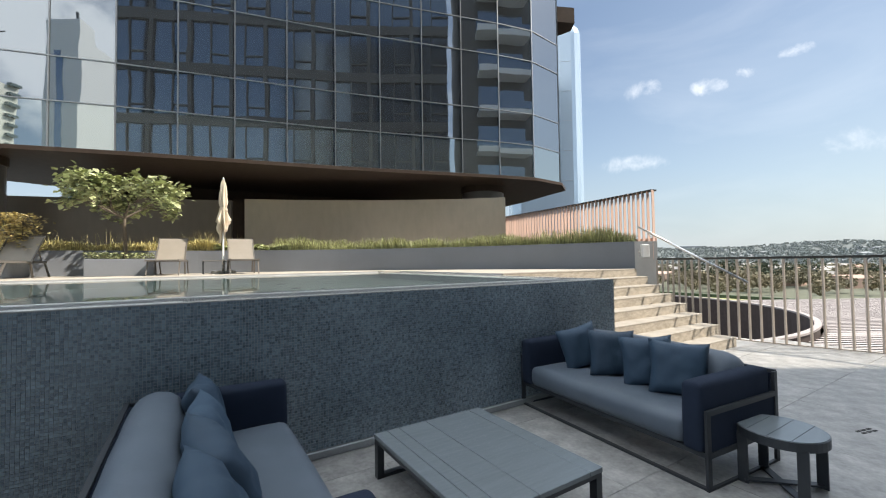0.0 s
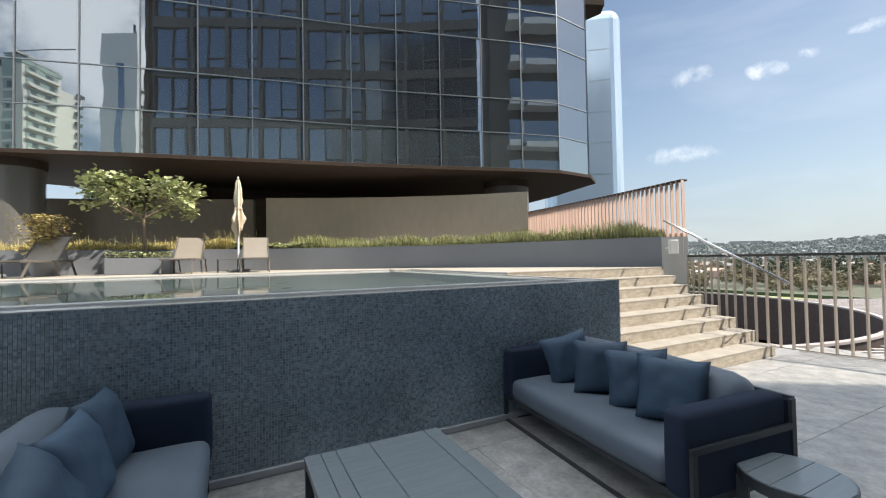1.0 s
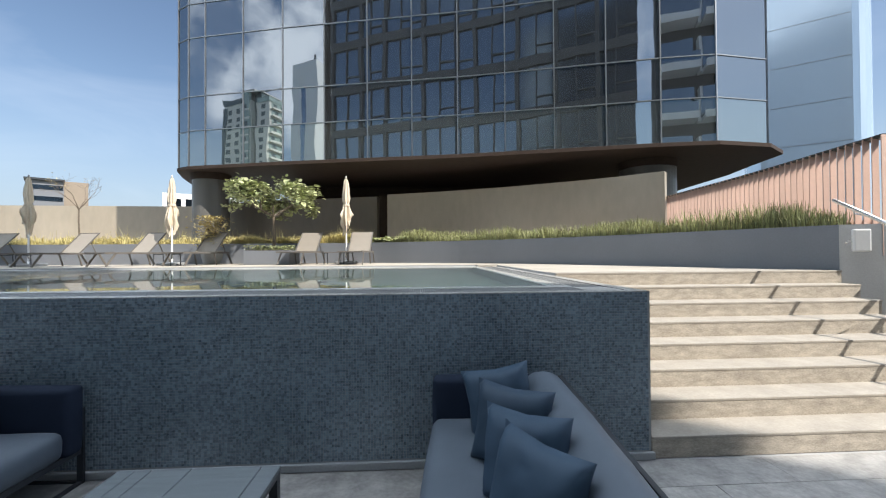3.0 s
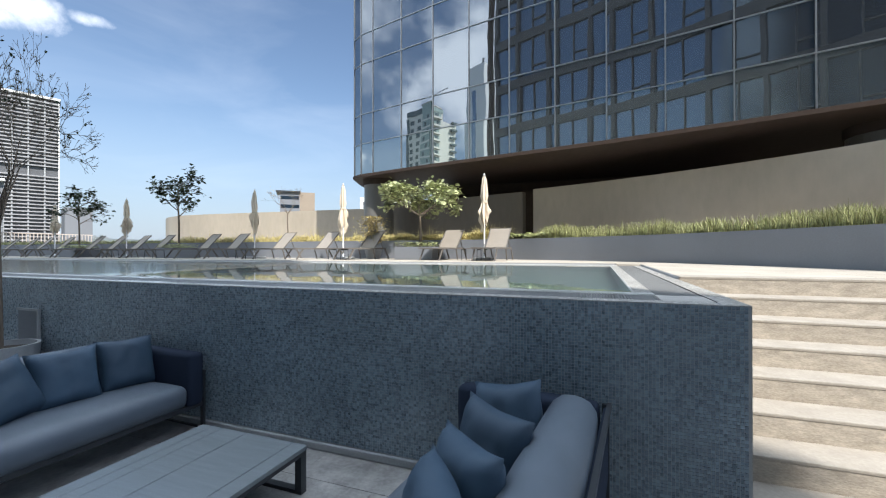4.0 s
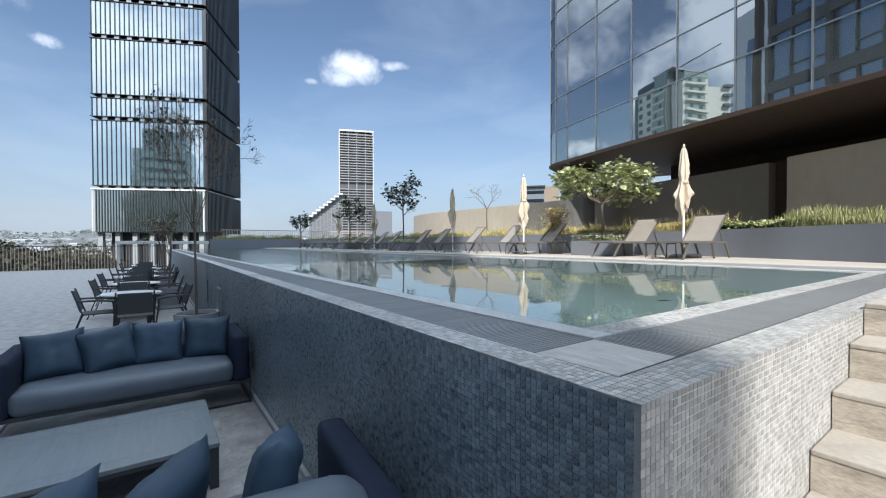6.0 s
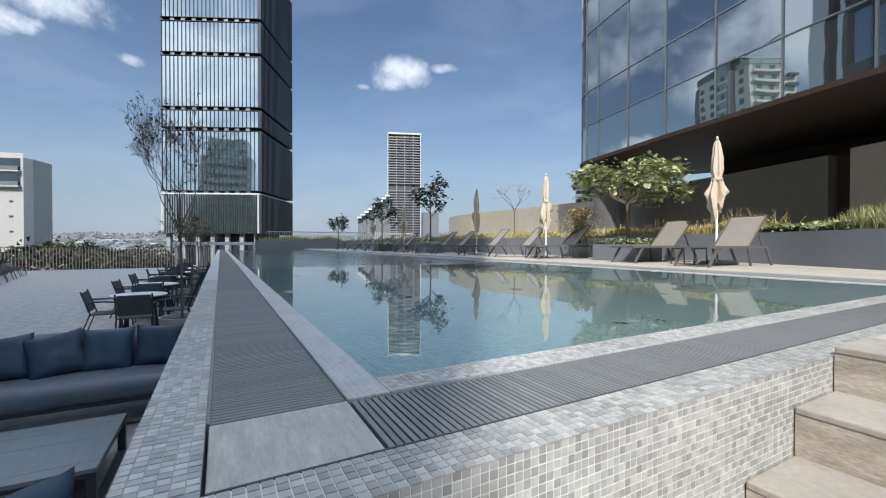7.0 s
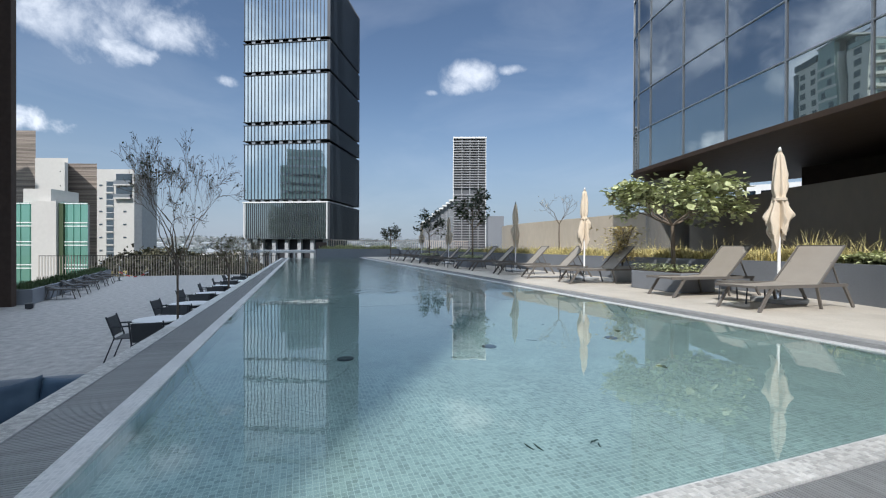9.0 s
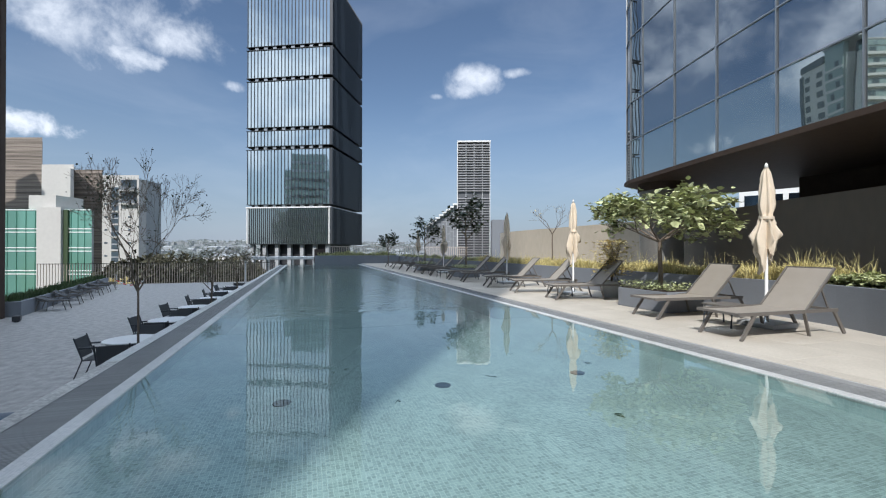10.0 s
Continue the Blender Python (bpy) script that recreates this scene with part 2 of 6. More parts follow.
def water_material():
    """Clear water: shows the tinted floor and mirrors by its angle."""
    m = bpy.data.materials.new("pool_water")
    m.use_nodes = True
    n, l = m.node_tree.nodes, m.node_tree.links
    n.remove(n["Principled BSDF"])
    out = n["Material Output"]
    rf, gl, mx, fr = n.new("ShaderNodeBsdfTransparent"), n.new("ShaderNodeBsdfGlossy"), n.new("ShaderNodeMixShader"), n.new("ShaderNodeLayerWeight")
    rf.inputs["Color"].default_value = (0.725, 0.83, 0.825, 1)
    gl.inputs["Roughness"].default_value = 0.008
    fr.inputs["Blend"].default_value = 0.5
    geo = n.new("ShaderNodeTexCoord")
    waves = []
    for s, stretch in ((1.3, (1, 1, 1)), (5.0, (1, 1, 1)), (11.0, (2.2, 0.8, 1))):
        mp = n.new("ShaderNodeMapping")
        mp.inputs["Scale"].default_value = stretch
        l.new(geo.outputs["Object"], mp.inputs["Vector"])
        t = n.new("ShaderNodeTexNoise")
        t.inputs["Scale"].default_value, t.inputs["Detail"].default_value = s, 2
        l.new(mp.outputs["Vector"], t.inputs["Vector"])
        waves.append(t.outputs["Fac"])

    def calc(op, a, b, c=None):
        q = n.new("ShaderNodeMath")
        q.operation = op
        for i, v in enumerate((a, b, c)):
            if isinstance(v, (int, float)):
                q.inputs[i].default_value = v
            elif v is not None:
                l.new(v, q.inputs[i])
        return q.outputs[0]

    # a breeze ruffles the water past the shelf, the shallow end lies calm
    px = n.new("ShaderNodeSeparateXYZ")
    l.new(geo.outputs["Object"], px.inputs[0])
    ruffle = n.new("ShaderNodeMapRange")
    ruffle.interpolation_type = 'SMOOTHSTEP'
    ruffle.inputs["From Min"].default_value, ruffle.inputs["From Max"].default_value = -2.0, -2.7
    ruffle.inputs["To Min"].default_value, ruffle.inputs["To Max"].default_value = 0.0, 1.0
    l.new(calc('MULTIPLY_ADD', waves[0], 0.8, calc('SUBTRACT', px.outputs["X"], 0.4)), ruffle.inputs["Value"])
    slow = calc('MULTIPLY', calc('MULTIPLY_ADD', waves[1], 0.3, waves[0]), 0.002)
    quick = calc('MULTIPLY', calc('MULTIPLY_ADD', waves[2], 0.22, waves[1]), calc('MULTIPLY', ruffle.outputs["Result"], 0.016))
    b = n.new("ShaderNodeBump")
    b.inputs["Strength"].default_value, b.inputs["Distance"].default_value = 1.0, 1.0
    l.new(calc('ADD', slow, quick), b.inputs["Height"])
    for t in (gl, fr):
        l.new(b.outputs["Normal"], t.inputs["Normal"])
    l.new(calc('MULTIPLY_ADD', calc('POWER', fr.outputs["Facing"], 3.8), 0.97, 0.03), mx.inputs["Fac"])
    l.new(rf.outputs[0], mx.inputs[1])
    l.new(gl.outputs[0], mx.inputs[2])
    l.new(mx.outputs[0], out.inputs["Surface"])
    return m


SLATE = dict(color=(0.165, 0.225, 0.275), rough=0.3, vary=0.22, scale=1.6, grain=40, bump=0.3, tint=(0.29, 0.355, 0.405), spec=0.7, rough_vary=0.16)
MOSAIC = material("slate_mosaic", per_island=0.34, **SLATE)
MOSAIC_PIECE = material("slate_mosaic_piece", per_object=0.34, **SLATE)
SILVER = dict(color=(0.38, 0.375, 0.358), rough=0.38, vary=0.2, scale=2.2, grain=40, bump=0.2, tint=(0.51, 0.5, 0.472))
MOSAIC_LIGHT = material("silver_mosaic", per_island=0.27, **SILVER)
MOSAIC_LIGHT_PIECE = material("silver_mosaic_piece", per_object=0.27, **SILVER)
MOSAIC_FAR = brick_material("slate_mosaic_sheet", (0.15, 0.20, 0.24), (0.29, 0.35, 0.395), (0.26, 0.29, 0.315), 0.02, 0.45)
COPING_FAR = brick_material("silver_mosaic_sheet", (0.44, 0.45, 0.45), (0.56, 0.56, 0.55), (0.64, 0.64, 0.62), 0.02, 0.4, "xy")
GROUT = material("grout", (0.42, 0.43, 0.435), 0.9, vary=0.2)
GROUT_LIGHT = material("pale_grout", (0.78, 0.77, 0.74), 0.9, vary=0.12)
POOL_TILE = brick_material("pale_pool_tile", (0.30, 0.347, 0.332), (0.475, 0.535, 0.51), (0.61, 0.66, 0.635), 0.027, 0.35, "xy")
POOL_TILE_WALL = brick_material("pale_pool_tile_wall", (0.46, 0.55, 0.55), (0.56, 0.64, 0.64), (0.64, 0.7, 0.7), 0.04, 0.35, "xz")
WATER = water_material()
STONE = material("cream_stone", (0.43, 0.39, 0.33), 0.75, vary=0.13, scale=1.3, grain=30, bump=0.25, tint=(0.49, 0.447, 0.385), per_object=0.05)
STEP_RISER = material("pitted_stone", (0.37, 0.325, 0.268), 0.9, vary=0.32, scale=7, grain=50, bump=0.7, bump_scale=34, tint=(0.49, 0.44, 0.37), stretch=(1, 1, 2.6))
TREAD = material("worn_travertine", (0.335, 0.302, 0.258), 0.85, vary=0.16, scale=5, grain=45, bump=0.6, bump_scale=30, tint=(0.405, 0.368, 0.315))
TERRACE = material("grey_stone_paving", (0.25, 0.245, 0.235), 0.5, vary=0.34, scale=5.5, grain=30, bump=1.0, bump_scale=26, tint=(0.43, 0.418, 0.4), per_object=0.06, rough_vary=0.2)
PLATE = material("veined_grey_stone", (0.42, 0.41, 0.38), 0.6, vary=0.2, scale=8, grain=40, bump=0.3, bump_scale=30, tint=(0.55, 0.53, 0.5), stretch=(1, 4, 1))
JOINT = material("paving_joint", (0.42, 0.425, 0.43), 0.9)
PLANTER = material("grey_planter_concrete", (0.19, 0.205, 0.23), 0.7, vary=0.1, scale=1.2, grain=50, bump=0.1)
PLANTER_PALE = material("pale_planter_concrete", (0.36, 0.375, 0.385), 0.7, vary=0.12, scale=2, grain=60, bump=0.1)
CONCRETE = material("tan_concrete", (0.41, 0.35, 0.27), 0.6, vary=0.1, scale=0.35, grain=5, bump=0.03, tint=(0.475, 0.415, 0.33), stretch=(1, 1, 0.4))
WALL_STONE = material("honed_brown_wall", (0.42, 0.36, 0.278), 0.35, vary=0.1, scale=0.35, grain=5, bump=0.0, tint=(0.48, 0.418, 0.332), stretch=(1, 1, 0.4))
# darker copy of the wall above: the soffit's shade is in the colour
WALL_SHADED = material("brown_wall_shaded", (0.15, 0.127, 0.1), 0.4, vary=0.12, scale=0.35, grain=5, tint=(0.19, 0.163, 0.13), stretch=(1, 1, 0.4))
OFFICE = material("dark_office_cladding", (0.075, 0.072, 0.07), 0.5, vary=0.2, scale=0.4, grain=4)
STEP_GLASS = mirror_glass("grey_green_glass", (0.36, 0.41, 0.36), 0.2, 0.02, metal=0.4)
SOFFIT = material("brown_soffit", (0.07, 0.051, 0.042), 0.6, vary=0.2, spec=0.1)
COLUMN = material("grey_column", (0.17, 0.165, 0.155), 0.3, vary=0.12, scale=1.5)
GLASS = mirror_glass("facade_glass", (0.345, 0.385, 0.42), wobble=0.0045, metal=0.94, edge=0.55)
OFFICE_GLASS = mirror_glass("office_window_glass", (0.30, 0.35, 0.39), 0.12, 0.01)
GLASS_LOW = mirror_glass("spandrel_glass", (0.40, 0.455, 0.47), wobble=0.0045, metal=0.9)
TOWER_GLASS = mirror_glass("tower_glass", (0.655, 0.76, 0.80), 0.03, 0.03, 0.12)
BASE_GLASS = mirror_glass("tower_base_glass", (0.5, 0.55, 0.55), 0.06, 0.05, 0.25)
WINDOW_GLASS = mirror_glass("window_glass", (0.34, 0.40, 0.45), 0.08, 0.01)
BLUE_GLASS = mirror_glass("pale_blue_glass", (0.55, 0.68, 0.8), 0.18, 0.03, 0.3, metal=0.45)
GREEN_GLASS = mirror_glass("green_glass", (0.25, 0.5, 0.41), 0.08, 0.03, 0.2, metal=0.65)
MULLION = material("aluminium_mullion", (0.36, 0.38, 0.40), 0.35, metal=0.8, vary=0.05)
DARK_METAL = material("charcoal_metal", (0.05, 0.056, 0.064), 0.45, vary=0.15, metal=0.3, grain=200)
BLACK_FRAME = material("black_frame", (0.035, 0.037, 0.042), 0.5, vary=0.15)
TABLE_TOP = material("slate_grey_aluminium", (0.19, 0.217, 0.232), 0.24, vary=0.12, scale=3, grain=180, stretch=(1, 12, 1))
FABRIC = material("charcoal_outdoor_fabric", (0.094, 0.12, 0.153), 0.5, vary=0.1, scale=4, grain=420, bump=0.3, tint=(0.128, 0.156, 0.193), spec=0.5)
NAVY = material("navy_outdoor_fabric", (0.022, 0.032, 0.055), 0.9, vary=0.16, scale=5, grain=420, bump=0.3, spec=0.2)
CUSHION = material("blue_cushion_fabric", (0.032, 0.06, 0.098), 0.6, vary=0.08, scale=5, grain=420, bump=0.3, tint=(0.05, 0.088, 0.132), spec=0.35, per_object=0.15)
MESH_FABRIC = material("taupe_sling_mesh", (0.30, 0.268, 0.228), 0.8, vary=0.08, grain=500, bump=0.3, per_object=0.08)
TAUPE_METAL = material("taupe_powder_coat", (0.14, 0.128, 0.115), 0.5, vary=0.08)
CANVAS = material("cream_canvas", (0.65, 0.56, 0.445), 0.9, vary=0.12, scale=5, grain=300, bump=0.2, per_object=0.12)
WHITE_METAL = material("white_pole", (0.72, 0.71, 0.69), 0.35, vary=0.05)
STEEL = material("brushed_steel", (0.6, 0.6, 0.6), 0.28, metal=1.0, vary=0.08)
RAIL_PAINT = material("bronze_rail_paint", (0.5, 0.43, 0.37), 0.5, vary=0.08)
RAIL_TOP = material("dark_rail_top", (0.05, 0.045, 0.04), 0.4, vary=0.08)
COPPER = material("copper_brown_slat", (0.64, 0.45, 0.37), 0.5, vary=0.1, per_object=0.08)
BARK = material("grey_bark", (0.16, 0.127, 0.098), 0.9, vary=0.3, scale=10, grain=60, bump=0.5, stretch=(1, 1, 0.3))
LEAF = material("green_leaf", (0.33, 0.37, 0.18), 0.55, vary=0.2, per_island=0.5, tint=(0.45, 0.47, 0.26), spec=0.3)
LEAF_DARK = material("dark_leaf", (0.035, 0.055, 0.025), 0.6, vary=0.2, per_island=0.4)
LEAF_OLIVE = material("olive_leaf", (0.085, 0.095, 0.045), 0.6, vary=0.2, per_island=0.4, tint=(0.14, 0.12, 0.06))
LEAF_DRY = material("dry_leaf", (0.5, 0.4, 0.17), 0.7, vary=0.2, per_island=0.4, tint=(0.56, 0.47, 0.22))
GRASS = material("tall_green_grass", (0.26, 0.285, 0.11), 0.6, vary=0.25, per_island=0.5, tint=(0.40, 0.39, 0.19))
RED_PAINT = material("red_barrier", (0.6, 0.06, 0.05), 0.5)
GRASS_DRY = material("golden_grass", (0.48, 0.42, 0.17), 0.7, vary=0.2, per_island=0.4, tint=(0.6, 0.51, 0.24))
# green darkened so that the office block's shade sits in the colour
HEDGE_SHADED = material("shaded_green_hedge", (0.05, 0.085, 0.025), 0.6, vary=0.2, per_island=0.4)
SOIL = material("dark_soil", (0.05, 0.038, 0.028), 0.95, vary=0.3, bump=0.6)
GRATE = material("grey_grate_plastic", (0.2, 0.205, 0.205), 0.5, vary=0.1, per_island=0.12, per_object=0.12)
GRATE_DARK = material("dark_grate_edge", (0.07, 0.07, 0.072), 0.6)
# near-black: the shade inside channels, slots and gaps is in the colour
GAP_SHADE = material("painted_gap_shade", (0.03, 0.03, 0.03), 0.9)
WHITE_WALL = material("white_render", (0.52, 0.505, 0.48), 0.8, vary=0.06, scale=0.15, grain=2)
TIMBER = material("weathered_timber_cladding", (0.10, 0.08, 0.066), 0.85, vary=0.85, scale=0.3, grain=2.4, stretch=(0.06, 0.06, 7), tint=(0.34, 0.29, 0.25))
# town, trees and hills: distance haze is mixed into the hazy_ base colours
CITY = material("hazy_city", (0.31, 0.295, 0.275), 0.9, vary=0.2, per_island=0.5, scale=0.02, grain=0.1)
WOODS_NEAR = material("olive_trees", (0.042, 0.048, 0.027), 0.9, vary=0.3, per_island=0.4, scale=0.1, grain=1.0, tint=(0.075, 0.064, 0.038))
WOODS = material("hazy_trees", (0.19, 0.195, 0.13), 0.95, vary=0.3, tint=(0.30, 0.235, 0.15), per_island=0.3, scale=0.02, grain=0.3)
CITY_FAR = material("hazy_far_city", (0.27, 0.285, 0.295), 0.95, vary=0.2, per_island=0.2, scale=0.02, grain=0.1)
TERRACOTTA = material("terracotta_roofs", (0.42, 0.29, 0.23), 0.9, vary=0.2, per_island=0.4, scale=0.02, grain=0.1)
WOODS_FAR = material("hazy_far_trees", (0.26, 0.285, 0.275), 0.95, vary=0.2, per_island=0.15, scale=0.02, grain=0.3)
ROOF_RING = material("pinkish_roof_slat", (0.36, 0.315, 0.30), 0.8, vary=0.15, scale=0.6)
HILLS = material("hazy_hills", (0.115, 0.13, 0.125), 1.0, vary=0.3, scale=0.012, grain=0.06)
LAWN = material("lawn", (0.27, 0.275, 0.12), 0.95, vary=0.2, scale=0.3, grain=8)
GROUND = material("town_ground", (0.12, 0.115, 0.085), 0.95, vary=0.35, scale=0.02, grain=0.4, tint=(0.085, 0.1, 0.06))
BRICK_RED = material("brown_brick", (0.07, 0.048, 0.042), 0.85, vary=0.3, scale=2, grain=12)
WHITE_PAINT = material("white_paint", (0.75, 0.75, 0.74), 0.5, vary=0.05)


# ---- mesh helpers ----
def thing(name, label, category, m=None, group="", kind=""):
    e = new(name)
    e.empty_display_size = 0.2
    if m is not None:
        e.matrix_basis = m
    return tagged(e, label, category, group, kind)


def mesh_of(name, bm, mat, smooth=False):
    me = bpy.data.meshes.new(name)
    bm.to_mesh(me)
    bm.free()
    for mm in (mat if isinstance(mat, (list, tuple)) else (mat,)):
        me.materials.append(mm)
    if smooth:
        me.polygons.foreach_set("use_smooth", [True] * len(me.polygons))
    return me


def part(name, bm, mat, parent=None, label="", m=None, smooth=False):
    ob = new(name, mesh_of(name, bm, mat, smooth) if not isinstance(bm, bpy.types.Mesh) else bm)
    if parent is not None:
        ob.parent = parent
    if m is not None:
        ob.matrix_basis = m
    return tagged(ob, label)


def box(bm, x0, x1, y0, y1, z0, z1, bevel=0.0, seg=2):
    """An axis-aligned block, optionally with rounded edges."""
    r = bmesh.ops.create_cube(bm, size=1)
    vs = r["verts"]
    bmesh.ops.scale(bm, verts=vs, vec=(x1 - x0, y1 - y0, z1 - z0))
    bmesh.ops.translate(bm, verts=vs, vec=((x0 + x1) / 2, (y0 + y1) / 2, (z0 + z1) / 2))
    if bevel:
        es = list({e for v in vs for e in v.link_edges})
        bmesh.ops.bevel(bm, geom=es, offset=bevel, segments=seg, profile=0.5, affect='EDGES')
    return bm


def block(*a, **k):
    return box(bmesh.new(), *a, **k)


def tube(bm, pts, radii, sides=8, cap=True):
    """A tapering tube along a line of points."""
    pts = [Vector(p) for p in pts]
    if not isinstance(radii, (list, tuple)):
        radii = [radii] * len(pts)
    rings = []
    ref = Vector((0, 0, 1))
    for i, p in enumerate(pts):
        d = (pts[min(i + 1, len(pts) - 1)] - pts[max(i - 1, 0)]).normalized()
        a = d.cross(ref if abs(d.dot(ref)) < 0.95 else Vector((1, 0, 0))).normalized()
        b = d.cross(a)
        rings.append([bm.verts.new(p + radii[i] * (math.cos(2 * math.pi * j / sides) * a + math.sin(2 * math.pi * j / sides) * b)) for j in range(sides)])
    for r0, r1 in zip(rings, rings[1:]):
        for j in range(sides):
            bm.faces.new((r0[j], r0[(j + 1) % sides], r1[(j + 1) % sides], r1[j]))
    if cap:
        bm.faces.new(rings[0])
        bm.faces.new(rings[-1][::-1])
    return bm


def bar(bm, p, q, w, h):
    """A flat rectangular bar from p to q, w wide (sideways) and h deep."""
    p, q = Vector(p), Vector(q)
    d = (q - p).normalized()
    ref = Vector((0, 0, 1)) if abs(d.z) < 0.95 else Vector((1, 0, 0))
    a = d.cross(ref).normalized()
    b = a.cross(d)
    ring = lambda c: [bm.verts.new(c + sx * w / 2 * a + sy * h / 2 * b) for sx, sy in ((-1, -1), (1, -1), (1, 1), (-1, 1))]
    r0, r1 = ring(p), ring(q)
    for j in range(4):
        bm.faces.new((r0[j], r0[(j + 1) % 4], r1[(j + 1) % 4], r1[j]))
    bm.faces.new(r0[::-1])
    bm.faces.new(r1)
    return bm


def prism(bm, outline, z0, z1):
    """A flat shape in plan, raised from z0 to z1."""
    lo = [bm.verts.new((x, y, z0)) for x, y in outline]
    hi = [bm.verts.new((x, y, z1)) for x, y in outline]
    n = len(outline)
    bm.faces.new(lo[::-1])
    bm.faces.new(hi)
    for i in range(n):
        bm.faces.new((lo[i], lo[(i + 1) % n], hi[(i + 1) % n], hi[i]))
    bmesh.ops.recalc_face_normals(bm, faces=bm.faces)
    return bm


def lathe(bm, profile, sides=32, centre=(0, 0)):
    rings = [[bm.verts.new((centre[0] + r * math.cos(2 * math.pi * j / sides), centre[1] + r * math.sin(2 * math.pi * j / sides), z)) for j in range(sides)] for r, z in profile]
    for r0, r1 in zip(rings, rings[1:]):
        for j in range(sides):
            bm.faces.new((r0[j], r0[(j + 1) % sides], r1[(j + 1) % sides], r1[j]))
    bm.faces.new(rings[0][::-1])
    bm.faces.new(rings[-1])
    return bm


def lathe_ring(r0, r1, z0, z1, sides):
    """A flat ring with a square section."""
    bm = bmesh.new()
    prof = ((r0, z0), (r1, z0), (r1, z1), (r0, z1))
    rows = [[bm.verts.new((q * math.cos(2 * math.pi * j / sides), q * math.sin(2 * math.pi * j / sides), z)) for j in range(sides)] for q, z in prof]
    for a in range(4):
        for j in range(sides):
            bm.faces.new((rows[a][j], rows[a][(j + 1) % sides], rows[(a + 1) % 4][(j + 1) % sides], rows[(a + 1) % 4][j]))
    return bm


def smooth_line(points, steps):
    """A smooth curve in plan through the given points (Catmull-Rom)."""
    P = [Vector((*p, 0)) for p in points]
    P = [2 * P[0] - P[1]] + P + [2 * P[-1] - P[-2]]
    out = []
    for i in range(1, len(P) - 2):
        for s in range(steps):
            t = s / steps
            a, b, c, d = P[i - 1:i + 3]
            out.append(0.5 * ((2 * b) + (c - a) * t + (2 * a - 5 * b + 4 * c - d) * t * t + (3 * b - a - 3 * c + d) * t ** 3))
    out.append(P[-2])
    return [(v.x, v.y) for v in out]


def offset_line(line, d):
    """The line moved d to its left side."""
    out = []
    for i, p in enumerate(line):
        a, b = Vector((*line[max(i - 1, 0)], 0)), Vector((*line[min(i + 1, len(line) - 1)], 0))
        t = (b - a).normalized()
        out.append((p[0] - t.y * d, p[1] + t.x * d))
    return out


def strip_wall(line, d, z0, z1):
    """A wall along a line in plan, d thick to its left side."""
    bm = bmesh.new()
    other = offset_line(line, d)
    rows = [[bm.verts.new((*p, z)) for p in l] for l, z in ((line, z0), (line, z1), (other, z1), (other, z0))]
    n = len(line)
    for i in range(n - 1):
        for a in range(4):
            r0, r1 = rows[a], rows[(a + 1) % 4]
            bm.faces.new((r0[i], r0[i + 1], r1[i + 1], r1[i]))
    for i in (0, n - 1):
        bm.faces.new([r[i] for r in rows])
    bmesh.ops.recalc_face_normals(bm, faces=bm.faces)
    return bm


def quad_mesh(name, verts, faces, mat):
    me = bpy.data.meshes.new(name)
    me.from_pydata(verts, [], faces)
    me.materials.append(mat)
    return me


# ---- the setting ----
TOP, DECK, WATER_Z = 1.27, 1.30, 1.262      # pool rim, deck, water level
XR, YF = 4.68, 3.28                          # outer faces of the pool's end wall and front wall
XEND, YB = -30.0, 9.45                       # far end and deck side of the water
RISE, GOING, STEPS, Y_STEP = 0.1625, 0.31, 8, 3.27
rng = random.Random(4)

ground = tagged(part("ground", block(-3500, 3500, -3500, 3500, -13, -12), GROUND), "flat dry town ground below the terrace", "ground", kind="structure")

floor = tagged(part("floor", block(-30, 8.95, -8, YF + 0.5, -0.3, -0.006), JOINT), "grey stone terrace paving with fine joints", "floor", kind="structure")

# pool shell
pool = thing("pool_basin", "raised swimming pool lined with pale green mosaic", "pool", kind="structure")
part("pool_floor", block(-1.78, 4.3, 3.6, 9.6, 0.75, 1.14), POOL_TILE, pool, "shallow shelf of pale mosaic")
part("pool_floor", block(XEND, -1.78, 3.6, 9.6, 0.3, 0.86), POOL_TILE, pool, "deeper floor of pale mosaic")
part("shelf_face", block(-1.792, -1.776, 3.6, 9.6, 0.86, 1.144), POOL_TILE_WALL, pool)
part("pool_side", block(XEND, 4.25, YB, YB + 0.2, -0.1, 1.235), POOL_TILE_WALL, pool)
part("pool_side", block(XEND, 4.25, 3.745, 3.86, -0.1, 1.235), POOL_TILE_WALL, pool)
part("pool_side", block(4.12, 4.245, 3.86, YB, -0.1, 1.235), POOL_TILE_WALL, pool)
part("pool_side", block(XEND - 0.2, XEND, 3.6, 9.8, -0.1, 1.235), POOL_TILE_WALL, pool)
w = bmesh.new()
w.faces.new([w.verts.new(p) for p in ((XEND, 3.78, WATER_Z), (4.22, 3.78, WATER_Z), (4.22, YB + 0.04, WATER_Z), (XEND, YB + 0.04, WATER_Z))])
water = tagged(part("water", w, WATER), "clear still turquoise pool water", "water", kind="structure")

wall_front = tagged(part("wall_pool_front", block(XEND, XR - 0.004, YF + 0.004, YF + 0.135, 0, TOP - 0.006), GROUT), "dark slate mosaic wall of the raised pool", "wall", kind="structure")
wall_end = tagged(part("wall_pool_end", block(XR - 0.135, XR - 0.004, YF + 0.14, 9.8, 0, TOP - 0.006), GROUT_LIGHT), "silver grey mosaic end wall beside the steps", "wall", kind="structure")
